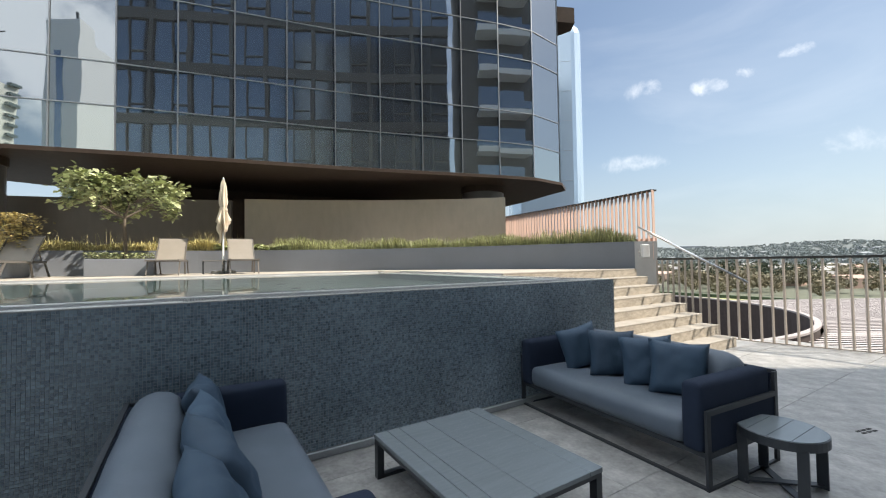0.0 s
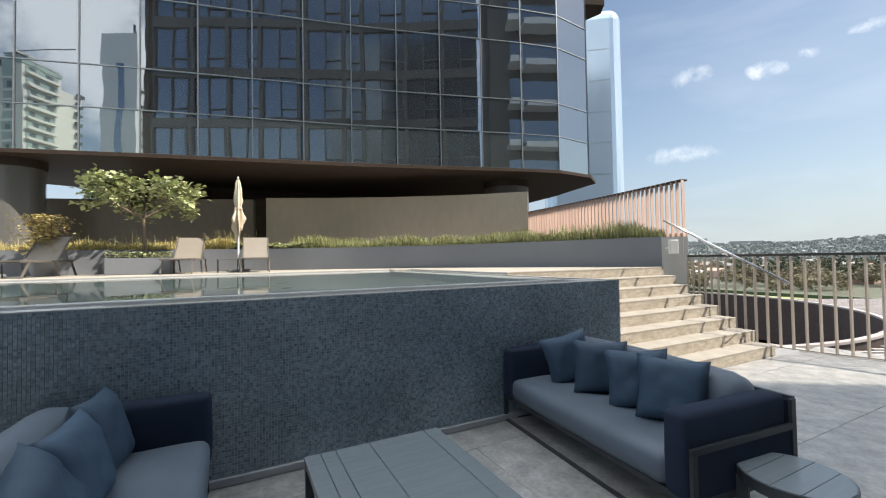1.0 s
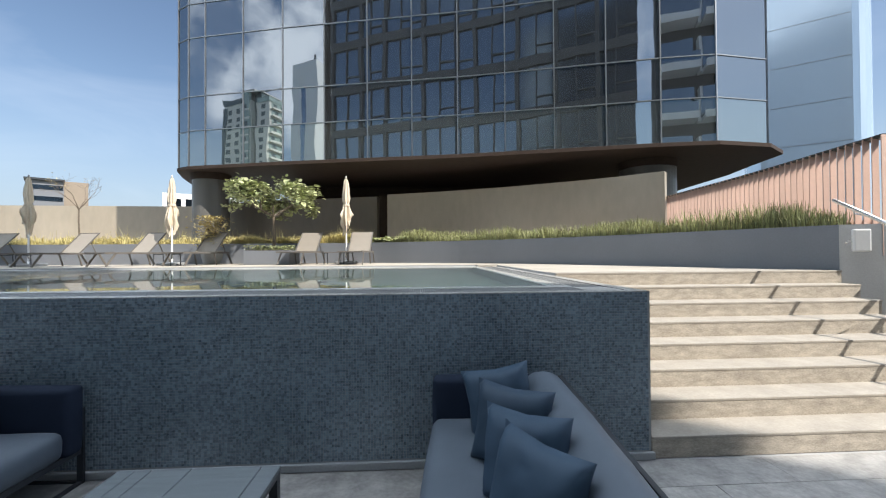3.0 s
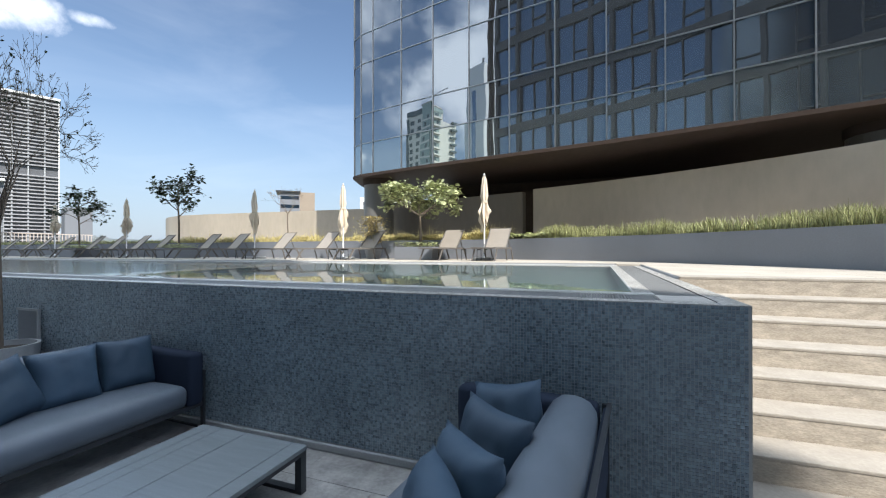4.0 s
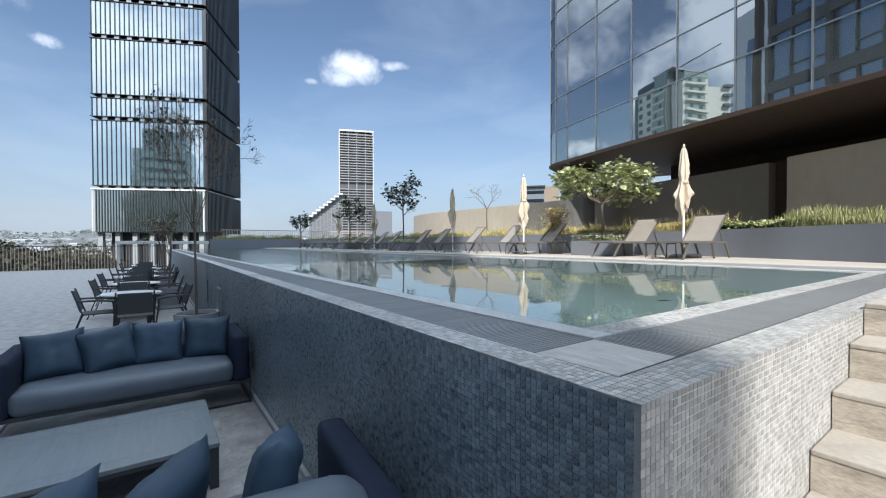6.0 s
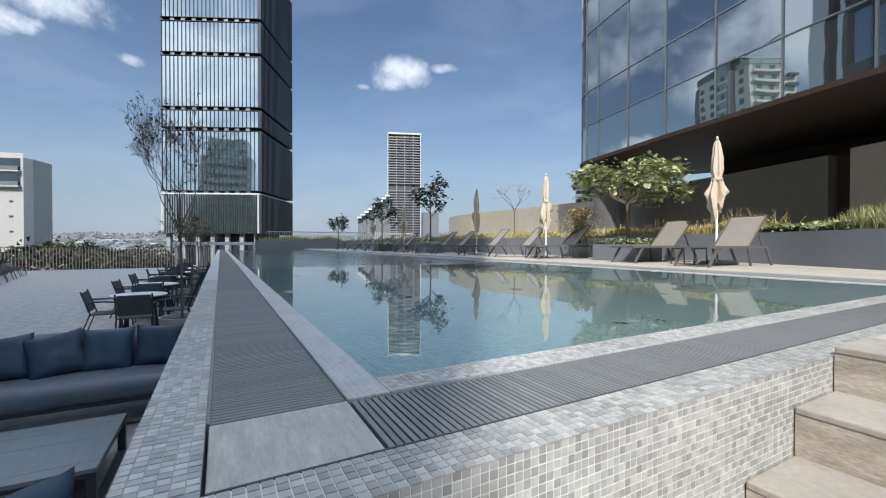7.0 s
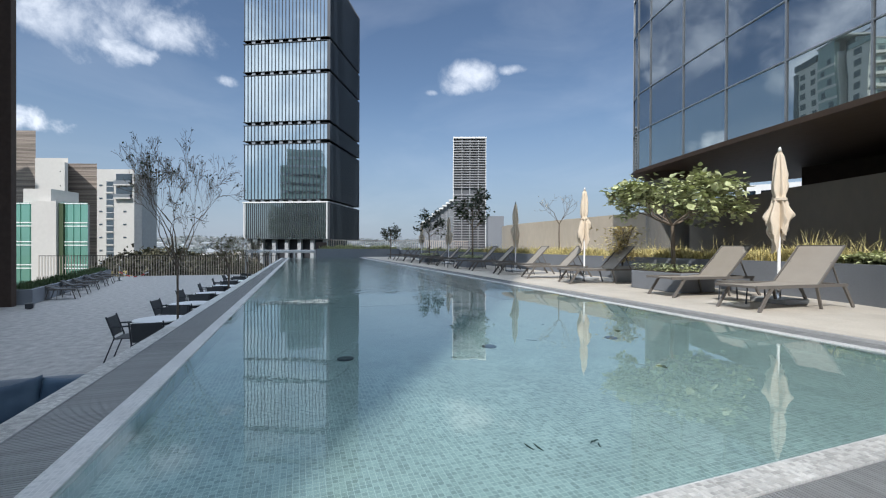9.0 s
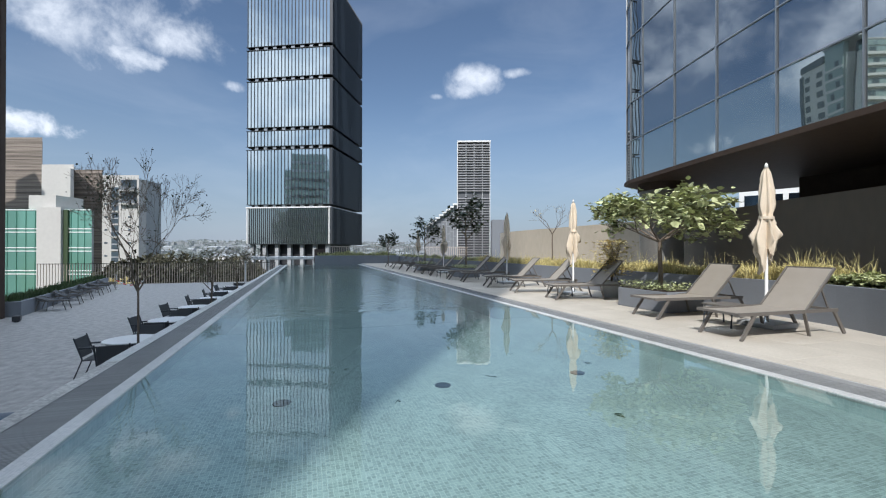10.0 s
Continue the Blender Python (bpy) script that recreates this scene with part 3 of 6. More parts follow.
part("mosaic_sheet", block(XEND, -4.2, YF - 0.001, YF + 0.003, 0.07, TOP - 0.005), MOSAIC_FAR, wall_front)
part("coping_sheet", block(XEND, 0.0, YF - 0.001, YF + 0.135, TOP - 0.005, TOP), COPING_FAR, wall_front)
part("skirting", block(XEND, XR + 0.01, YF - 0.035, YF - 0.002, 0, 0.055, bevel=0.006), PLANTER_PALE, wall_front, "pale grey skirting strip")

part("hatch", block(-4.02, -3.9, YF - 0.012, YF - 0.003, 0.48, 0.93, bevel=0.003, seg=1), BLACK_FRAME, wall_front, "dark slot in the wall")
part("hatch", block(-2.4, -2.0, YF - 0.014, YF - 0.003, 0.46, 0.9, bevel=0.003, seg=1), PLANTER, wall_front, "grey steel hatch with pale frame")
part("hatch_frame", box(block(-2.0, -1.975, YF - 0.03, YF - 0.003, 0.46, 0.925), -2.4, -2.0, YF - 0.03, YF - 0.003, 0.9, 0.925), PLANTER_PALE, wall_front)
for x, y in ((1.46, 6.54), (1.53, 8.03), (1.47, 5.09), (-6, 5.2), (-6, 7.2)):
    part("drain", lathe(bmesh.new(), [(0.075, 1.1), (0.075, 1.148), (0.05, 1.154)], 24) if x > -2 else lathe(bmesh.new(), [(0.07, 0.8), (0.07, 0.868)], 24), DARK_METAL, pool, "dark round drain cover", m=pose(x, y, 0))

# gutters and rims
gut = thing("overflow_channel", "overflow channel round the pool under grey grating", "channel", kind="structure")
# channel floors carry the shade under the grating in their colour
part("channel_floor", block(XEND, 4.24, YF + 0.14, 3.74, 1.12, 1.20), GAP_SHADE, gut)
part("channel_floor", block(4.255, 4.54, 3.745, YB, 1.12, 1.20), GAP_SHADE, gut)
part("rim", block(XEND, 4.25, 3.74, 3.86, 1.236, TOP, bevel=0.004), COPING_FAR, gut, "silver mosaic rim")
part("rim", block(4.12, 4.25, 3.861, YB, 1.236, TOP, bevel=0.004), COPING_FAR, gut, "silver mosaic rim")
part("rim", block(XEND, 4.25, YB, YB + 0.12, 1.236, TOP, bevel=0.004), COPING_FAR, gut, "pale mosaic rim")
part("channel_floor", block(XEND, 4.25, YB + 0.12, YB + 0.4, 1.12, 1.20), GAP_SHADE, gut)
part("corner_plate", block(4.25, 4.54, YF + 0.142, 3.738, 1.2, TOP - 0.004, bevel=0.003), PLATE, gut, "grey stone corner plate")
part("edge_strip", block(XEND, 4.24, YF + 0.136, YF + 0.144, 1.2, TOP - 0.003), GRATE, gut, "grey metal edge strip")
part("edge_strip", block(4.541, 4.546, YF + 0.142, YB, 1.2, TOP - 0.002), GRATE_DARK, gut)

deck = tagged(part("deck", block(-32, 9.2, YB + 0.4, 30, 1.0, DECK - 0.006), JOINT), "cream stone pool deck", "deck", kind="structure")
part("deck_corner", block(XR, 8.6, Y_STEP + GOING * 7 + 0.06, YB + 0.4, 1.0, DECK - 0.006), JOINT, deck)
part("deck_corner", block(4.25, XR, YB, YB + 0.4, 1.0, DECK - 0.004), STONE, deck)
part("deck_edge", block(XEND, 4.25, YB + 0.42, YB + 0.62, DECK - 0.1, DECK + 0.002, bevel=0.005), STONE, deck)

# steps: solid treads with pitted risers, the ends following the railing
stairs = thing("steps", "eight broad cream stone steps up to the deck", "steps", kind="structure")
for i in range(STEPS):
    y0, z1 = Y_STEP + GOING * i, RISE * (i + 1)
    x1 = 8.0 + 0.085 * i
    part("riser", block(XR + 0.002, x1, y0 + 0.003, y0 + GOING + 0.01, 0 if i == 0 else z1 - RISE, z1 - 0.025), STEP_RISER, stairs, "pitted travertine riser")
    if i < STEPS - 1:
        part("tread", block(XR + 0.002, x1 + 0.01, y0 - 0.001, y0 + GOING + 0.008, z1 - 0.025, z1, bevel=0.006), TREAD, stairs, "cream stone tread")
    else:
        part("tread", block(XR + 0.002, x1 + 0.01, y0 - 0.001, y0 + GOING + 0.008, z1 - 0.025, z1 + 0.003, bevel=0.006), TREAD, stairs, "cream stone tread")

# long curved planter behind the deck
plant_line = smooth_line([(-32, 13.3), (-20, 13.3), (-8, 13.25), (-1, 13.2), (1, 13.0), (2.6, 12.3), (4.2, 11.4), (5.6, 10.2), (6.7, 8.8), (7.6, 7.3), (8.62, 5.49)], 8)
PL_TOP = 1.92
planter = tagged(part("planter_wall", strip_wall(plant_line, 0.12, 1.0, PL_TOP), PLANTER), "long curved grey concrete planter wall", "planter", kind="structure")
inner = offset_line(plant_line, 0.12)
back = offset_line(plant_line, 1.0)
soil_bm = bmesh.new()
a = [soil_bm.verts.new((*p, PL_TOP - 0.06)) for p in inner]
b = [soil_bm.verts.new((*p, PL_TOP - 0.06)) for p in back]
for i in range(len(a) - 1):
    soil_bm.faces.new((a[i], a[i + 1], b[i + 1], b[i]))
tagged(part("soil", soil_bm, SOIL), "dark planter soil", "soil", kind="structure")
end_bm = prism(bmesh.new(), [(8.62, 5.49), (9.12, 5.25), (9.2, 5.5), (8.7, 5.72)], 0.0, PL_TOP)
part("end_face", end_bm, PLANTER_PALE, planter, "pale grey planter end")

SOF_Z = 4.6
# concrete wall under the tower
conc = smooth_line([(9.56, 10.93), (8.2, 12.1), (6.0, 13.5), (3.8, 14.6), (1.75, 15.4)], 8)
tagged(part("wall_concrete", strip_wall(conc, -0.3, 1.0, 3.76), WALL_STONE), "smooth tan concrete wall under the tower", "wall", kind="structure")
conc2 = smooth_line([(1.35, 15.5), (-1.0, 16.2), (-3.2, 16.75), (-5.4, 17.3)], 8)
cut = min(range(len(conc2)), key=lambda i: abs(conc2[i][0] + 2.3))
# both stretches left of the gap take the copy darkened for shade
tagged(part("wall_concrete", strip_wall(conc2[cut:], -0.3, 1.0, 3.66), WALL_SHADED), "smooth brown wall under the tower with shade in its colour", "wall", kind="structure")
tagged(part("wall_concrete", strip_wall(conc2[:cut + 1], -0.3, 1.0, 3.7), WALL_SHADED), "smooth brown wall under the tower with shade in its colour", "wall", kind="structure")
# added dark wall: closes the sky gap and stands in for deep shade
tagged(part("wall_shade_backing", block(-2.6, 13.0, 18.6, 18.9, 1.0, SOF_Z - 0.06), SOFFIT), "added dark wall standing in for shade under the tower", "wall", kind="structure")
# dark panel behind the wall gap, standing in for its shade
tagged(part("wall_gap_shade", block(1.2, 1.9, 15.75, 16.0, 1.0, 3.72), SOFFIT), "dark panel standing in for shade between the concrete walls", "wall", kind="structure")
far_wall = smooth_line([(-5.3, 18.3), (-8, 18.25), (-13.8, 17.9), (-18.5, 17.75), (-21.3, 18.5), (-23.5, 19.9)], 8)
tagged(part("wall_far", strip_wall(far_wall, -0.3, 1.0, 3.66), CONCRETE), "curved tan concrete garden wall", "wall", kind="structure")

# ---- glass tower over the deck ----
SOF = 4.6
fac = smooth_line([(-4.45, 14.80), (-3.2, 14.5), (-1.75, 14.15), (1.13, 13.56), (4.1, 12.96), (7.0, 12.22), (9.8, 11.48), (11.36, 11.17)], 10)


def resample(line, step):
    out, carry = [line[0]], 0.0
    for p, q in zip(line, line[1:]):
        d = math.dist(p, q)
        while carry + d >= step:
            k = (step - carry) / d
            p = (p[0] + (q[0] - p[0]) * k, p[1] + (q[1] - p[1]) * k)
            out.append(p)
            d = math.dist(p, q)
            carry = 0.0
        carry += d
    return out


bays = resample(fac, 1.465)
bays = [(-6.7, 18.4), (-6.15, 16.6), (-5.62, 15.3), (-5.1, 14.97)] + bays + [(12.94, 11.42), (13.6, 12.4), (14.1, 13.6), (14.7, 15.4)]
rows_z = [SOF + 0.06, 5.9, 7.1, 9.15]
while rows_z[-1] < 30:
    rows_z += [rows_z[-1] + 1.2, rows_z[-1] + 3.25]
tower = thing("glass_tower", "curved office tower of dark mirror glass raised over the deck", "building")
whole = bays + [(15.5, 20), (9, 24), (-3, 21), (-6.6, 19.4)]
part("core", prism(bmesh.new(), [(x * 0.97 + 0.1, y + 0.35) for x, y in whole], SOF + 0.1, rows_z[-1]), BLACK_FRAME, tower)
eave = [(x, y - 0.12) for x, y in bays[:-3]] + [(14.05, 12.1), (14.4, 13.6), (14.9, 15.4)] + whole[len(bays):]
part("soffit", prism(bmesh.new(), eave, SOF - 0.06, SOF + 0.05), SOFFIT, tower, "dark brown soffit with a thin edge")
for i, ((xa, ya), (xb, yb)) in enumerate(zip(bays, bays[1:])):
    u = Vector((xb - xa, yb - ya, 0))
    L = u.length
    ang = math.degrees(math.atan2(u.y, u.x))
    for r, (z0, z1) in enumerate(zip(rows_z, rows_z[1:])):
        pane = block(0.02, L - 0.02, 0.0, 0.03, z0 + 0.015, z1 - 0.015)
        tilt = rng.uniform(-0.12, 0.12)
        part("pane", pane, GLASS_LOW if r in (0, 3, 5, 7, 9) and r != 3 else GLASS, tower, m=pose(xa, ya, 0, 0, 0, ang + tilt))
    part("mullion", block(-0.016, 0.016, -0.03, 0.05, rows_z[0], rows_z[-1]), MULLION, tower, m=pose(xa, ya, 0, 0, 0, ang))
for z in rows_z[:-1]:
    part("transom", strip_wall([(x, y - 0.028) for x, y in bays], 0.06, z - 0.014, z + 0.014), MULLION, tower)
part("balcony_tip", prism(bmesh.new(), [(13.0, 11.55), (13.8, 11.2), (14.15, 11.7), (13.7, 13.0)], 11.45, 12.1), SOFFIT, tower, "brown underside of an upper balcony")

for x, y, r in ((-4.75, 15.82, 0.62), (10.5, 13.4, 0.86)):
    c = thing("column", "round grey column carrying the tower", "column", pose(x, y, 1.0))
    part("shaft", lathe(bmesh.new(), [(r, 0), (r, SOF - 1.3)], 40), COLUMN, c, smooth=False)
    part("collar", lathe(bmesh.new(), [(r + 0.05, SOF - 1.3), (r + 0.05, SOF - 1.02)], 40), SOFFIT, c)

# pale glass tower standing behind
back_tower = thing("pale_glass_tower", "slender tower of pale blue glass behind", "building", pose(44.2, 41.8, 0, 0, 0, -38))
part("body", block(-5, 4.6, -5, 5, -12, 33.6, bevel=1.6, seg=5), BLUE_GLASS, back_tower)
for k in range(10):
    part("mullion", block(-3.3, 2.9, -5.03, -5.0, -8 + 4 * k, -7.96 + 4 * k), MULLION, back_tower)

# dark office block across the terrace: it shades the lounge and shows in the glass
office = thing("dark_office_block", "tall dark office block with gridded windows and balconies", "building")
part("body", block(-15.1, 8.85, -20, -8.0, -12, 46), OFFICE, office)
frame_mesh = mesh_of("window_frame", box(box(box(box(bmesh.new(), -1.5, 1.5, 0, 0.25, 0, 0.75), -1.5, -1.22, 0, 0.32, 0.75, 4.1), 0.1, 0.17, 0, 0.2, 0.75, 4.1), 0.171, 1.5, 0, 0.18, 1.5, 1.58), OFFICE)
glass_mesh = mesh_of("window", block(-1.22, 1.5, 0.0, 0.04, 0.75, 4.1), OFFICE_GLASS)
for f in range(11):
    for c in range(8):
        m = pose(-13.4 + 3.0 * c, -7.99, 0.2 + 4.1 * f)
        part("window_frame", frame_mesh, None, office, m=m)
        part("window", glass_mesh, None, office, m=m)
part("corner_fin", block(-13.6, -13.3, -5.4, -4.9, 0, 46, bevel=0.02), SOFFIT, office, "dark brown corner fin down to the terrace")

# balconied block beside it, past a narrow gap
flats_e = thing("balconied_block", "tall dark block with white-edged balconies beside the offices", "building")
part("body", block(10.35, 21.75, -20, -8.0, -12, 46), OFFICE, flats_e)
slab_mesh = mesh_of("balcony", box(block(-1.6, 1.6, 0, 1.5, 0, 0.22), -1.6, 1.6, 1.42, 1.5, 0.22, 0.5), WHITE_PAINT)
rail_mesh = mesh_of("balcony_rail", block(-1.6, 1.6, 1.44, 1.47, 0.5, 1.15), OFFICE_GLASS)
door_mesh = mesh_of("balcony_door", block(-1.5, 1.5, 0.0, 0.05, 0.25, 2.6), OFFICE_GLASS)
for f in range(13):
    for x in (13.4, 16.95):
        m = pose(x, -7.99, 0.4 + 3.35 * f)
        b_ = part("balcony", slab_mesh, None, flats_e, m=m)
        part("balcony_rail", rail_mesh, None, b_)
        part("balcony_door", door_mesh, None, flats_e, m=m)
    part("white_fin", block(15.1, 15.26, -8.0, -7.2, 3.35 * f - 3, 3.35 * f - 0.6), WHITE_PAINT, flats_e)

# ---- skyline ----
C, Lp, Rp = Vector((-73.9, 9.44)), Vector((-81.1, -5.4)), Vector((-88.3, 16.7))
far_c = Lp + Rp - C
fin_tower = thing("finned_glass_tower", "square tower of bright mirror glass with dark vertical fins", "building")
bands = [-12, 3.3, 10.8, 21.9, 25.5, 35.0, 41.0, 54.0]
centre = (C + Lp + Rp + far_c) / 4
for k, (z0, z1) in enumerate(zip(bands[1:], bands[2:])):
    q = [centre + (p - centre) * 1.0 for p in (C, Lp, far_c, Rp)]
    part("storey_block", prism(bmesh.new(), [tuple(p) for p in q], z0 + 0.28, z1 - 0.28), BASE_GLASS if k == 0 else TOWER_GLASS, fin_tower, "dark glass base block" if k == 0 else "mirror glass block")
    if k == 0:
        for p in (C, Lp):
            part("corner_trim", block(-0.16, 0.16, -0.16, 0.16, z0 + 0.36, z1 - 0.36), WHITE_PAINT, fin_tower, m=pose(p.x, p.y, 0, 0, 0, 26))
        q = [centre + (p - centre) * 1.03 for p in (C, Lp, far_c, Rp)]
        part("ledge", prism(bmesh.new(), [tuple(p) for p in q], z1 - 0.36, z1 - 0.12), WHITE_PAINT, fin_tower, "pale ledge over the base block")
    q = [centre + (p - centre) * 0.93 for p in (C, Lp, far_c, Rp)]
    part("recess", prism(bmesh.new(), [tuple(p) for p in q], z1 - 0.28, z1 + 0.28), BLACK_FRAME, fin_tower)
    q = [centre + (p - centre) * 1.025 for p in (C, Lp, far_c, Rp)]
    if k:
        part("ledge", prism(bmesh.new(), [tuple(p) for p in q], z1 - 0.36, z1 - 0.28), DARK_METAL, fin_tower)
    for j in range(1, 9):
        p = Lp + (C - Lp) * (j / 9)
        part("bracket", block(-0.35, 0.35, -0.02, 1.6, z1 - 0.28, z1 + 0.28), MULLION, fin_tower, m=pose(p.x, p.y, 0, 0, 0, math.degrees(math.atan2((C - Lp).y, (C - Lp).x))))
    part("ledge", prism(bmesh.new(), [tuple(p) for p in q], z0 + 0.28, z0 + 0.36), DARK_METAL, fin_tower)
    fin = mesh_of("fin", block(-0.06, 0.06, -0.09, 0.0, z0 + 0.28, z1 - 0.28), DARK_METAL)
    fin_close = mesh_of("fin", block(-0.12, 0.12, -0.55, 0.0, z0 + 0.28, z1 - 0.28), DARK_METAL)
    for (p, q2), n_f, me in (((Lp, C), 40 if k == 0 else 24, fin), ((C, Rp), 28, fin_close)):
        u = q2 - p
        ang = math.degrees(math.atan2(u.y, u.x))
        for j in range(n_f + 1):
            pt = p + u * (j / n_f)
            part("fin", me, None, fin_tower, m=pose(pt.x, pt.y, 0, 0, 0, ang))
q = [centre + (p - centre) * 0.8 for p in (C, Lp, far_c, Rp)]
part("lobby", prism(bmesh.new(), [tuple(p) for p in q], -12, 4.65), BLACK_FRAME, fin_tower)
for j in range(7):
    p = Lp + (C - Lp) * (0.04 + 0.92 * j / 6) + Vector((-0.9, 0.44)) * 0.8
    part("lobby_column", block(-0.35, 0.35, -0.35, 0.35, -12, 3.6), PLANTER_PALE, fin_tower, m=pose(p.x, p.y, 0, 0, 0, 64))

slab = thing("slatted_tower", "distant apartment tower with white frame and slatted balconies", "building")
A, B = Vector((-228.6, 92.6)), Vector((-221.4, 111.8))
u = (B - A)
ang = math.degrees(math.atan2(u.y, u.x))
sm = pose(A.x, A.y, 0, 0, 0, ang)
W = u.length
part("body", block(0.4, W - 0.4, 0.6, 22, -12, 67.6), material("grey_recess", (0.10, 0.105, 0.115), 0.5), slab, m=sm)
for x in (0, W - 0.7):
    part("white_frame", block(x, x + 0.4, 0, 22, -12, 69.6), WHITE_PAINT, slab, m=sm)
part("white_frame", block(0, W, 0, 22, 68.7, 69.6), WHITE_PAINT, slab, m=sm)
bal = mesh_of("balcony", block(0.55, W - 0.75, -0.7, 0.7, 0, 0.5), material("grey_balcony", (0.30, 0.30, 0.31), 0.7, vary=0.35, scale=0.35, grain=1.2))
for x in (5.2, 10.1, 15.2):
    part("pier", block(x, x + 0.5, -0.3, 0.7, -12, 67.6), PLANTER_PALE, slab, m=sm)
for k in range(49):
    if k not in (28, 29):
        part("balcony", bal, None, slab, m=sm @ Matrix.Translation((0, 0, -8 + 1.55 * k)))

stair_b = thing("white_terraced_building", "white building with a stepped sloping roof", "building")
f8, r8 = Vector((-0.937, 0.35)), Vector((0.35, 0.937))
e8 = Vector((5.33, 4.44))
turn8 = math.degrees(math.atan2(r8.y, r8.x))
DARK_BAY = material("grey_glazed_bay", (0.2, 0.21, 0.23), 0.4, vary=0.1)
for k in range(9):
    p = e8 + f8 * 150 + r8 * (-10.5 + 1.25 * k)
    z = 11.0 + 1.0 * k
    m = pose(p.x, p.y, 0, 0, 0, turn8)
    part("terrace_bay", block(0, 1.25, 0, 12, -12, z), DARK_BAY, stair_b, m=m)
    part("roof_slab", block(-0.3, 1.3, -1.6, 12, z, z + 0.55), WHITE_PAINT, stair_b, m=m)
    part("post", block(1.13, 1.25, -0.15, 0, -12, z), PLANTER_PALE, stair_b, m=m)
    for s_ in range(4):
        part("floor_slab", block(0, 1.25, -0.12, 0, z - 3.0 - 2.8 * s_, z - 2.85 - 2.8 * s_), PLANTER_PALE, stair_b, m=m)
small_b = thing("grey_office_building", "small dark grey office building beside the slatted tower", "building")
p = e8 + f8 * 220 + r8 * 19.5
part("wall", block(0, 8.5, 0, 10, -12, 19), DARK_BAY, small_b, m=pose(p.x, p.y, 0, 0, 0, turn8))


e9, f9, r9 = Vector((5.27, 4.83)), Vector((-0.944, 0.3296)), Vector((0.3296, 0.944))


def town_block(name, label, a0, a1, depth, top, mat, thick=6.0, base=-12.0):
    """A block whose front faces the terrace, a0 to a1 metres to the right of the line of sight down the pool."""
    p = e9 + f9 * depth + r9 * a0
    t = thing(name, label, "building", pose(p.x, p.y, 0, 0, 0, math.degrees(math.atan2(r9.y, r9.x))))
    k = thick / depth
    part("wall", prism(bmesh.new(), [(0, 0), (a1 - a0, 0), (a1 - a0 + a1 * k, thick), (a0 * k, thick)], base, top), mat, t)
    return t


flats = town_block("white_apartment_block", "white rendered apartment block with recessed windows", -67.9, -60.6, 80, 17.2, WHITE_WALL, thick=2.0)
part("wall_return", prism(bmesh.new(), [(7.3, 0), (7.9, 1.2), (7.5, 6), (6.5, 4)], -12, 16.4), PLANTER_PALE, flats, "grey return wall")
for k in range(9):
    z = 14.0 - 2.55 * k
    w_ = part("window", block(1.9, 3.3, -0.06, 0.0, z - 1.25, z + 0.8), WINDOW_GLASS, flats)
    part("window_sill", block(1.85, 3.35, -0.22, 0.0, z - 1.55, z - 1.25), WHITE_WALL, w_)
    part("window_bar", block(1.9, 3.3, -0.12, -0.06, z - 0.3, z - 0.1), PLANTER_PALE, w_)
    for x in (0.5, 5.2):
        part("window", block(x, x + 0.6, -0.06, 0.0, z - 0.1, z + 0.2), WINDOW_GLASS, flats)
for z in (11.6, 14.2):
    b_ = part("balcony", block(3.7, 7.0, -0.7, 0.0, z - 0.25, z), WHITE_WALL, flats)
    part("balcony_rail", block(3.75, 6.95, -0.68, -0.62, z, z + 0.7), MULLION, b_)
    part("window", block(3.8, 6.9, -0.08, 0.0, z + 0.05, z + 2.1), OFFICE_GLASS, flats)
town_block("timber_clad_block", "block clad in weathered brown timber slats", -75.4, -69.6, 82, 18.7, TIMBER)
gable = town_block("white_apartment_block", "plain white rendered gable wall", -77.0, -70.8, 77, 18.7, WHITE_WALL)
part("return_wall", block(5.5, 6.2, -0.7, 0, -12, 17.8), WHITE_WALL, gable)
for k in range(8):
    part("ledge", block(5.1, 5.5, -0.5, 0, 16.0 - 2.7 * k, 16.2 - 2.7 * k), DARK_METAL, gable)
town_block("timber_clad_block", "tall block clad in weathered brown timber", -94, -78.1, 78.2, 24.2, TIMBER)
green = town_block("green_glass_offices", "low office building of green glass with white core", -66, -52.3, 60, 8.5, GREEN_GLASS)
part("core", block(6.0, 9.6, -0.6, 5, -12, 8.7), WHITE_WALL, green, "white rendered core")
part("parapet", block(3.8, 7.9, 0.4, 5, 8.5, 10.6), WHITE_WALL, green)
part("dark_return", block(9.62, 10.3, -0.25, 0.0, -12, 8.4), LEAF_DARK, green, "dark green glazed return")
for z in (-1.2, -0.7, 2.2, 2.7, 5.0, 5.5, 8.3):
    part("spandrel", block(0, 5.98, -0.1, 0.0, z, z + 0.14), WHITE_PAINT, green)
    part("spandrel", block(9.62, 13.7, -0.1, 0.0, z, z + 0.14), WHITE_PAINT, green)
for x in (1.0, 2.4, 3.8, 5.2, 10.6, 11.6, 12.6):
    part("mullion", block(x, x + 0.05, -0.1, 0.0, -8, 8.4), GREEN_GLASS, green)

far_off = thing("flat_roofed_offices", "distant grey offices with banded windows and a tan wing", "building", pose(-97.4, 111.6, 0, 0, 0, 40))
part("wall", block(0, 6.4, 0, 9, -12, 21.6), DARK_BAY, far_off)
part("wing", block(6.4, 11.4, 0.2, 9, -12, 21.8), material("tan_render", (0.30, 0.245, 0.19), 0.8, vary=0.1, scale=0.3, grain=3), far_off, "tan rendered wing")
part("roof", block(-1.2, 6.6, -0.8, 9.4, 21.6, 22.1), DARK_METAL, far_off, "dark overhanging roof")
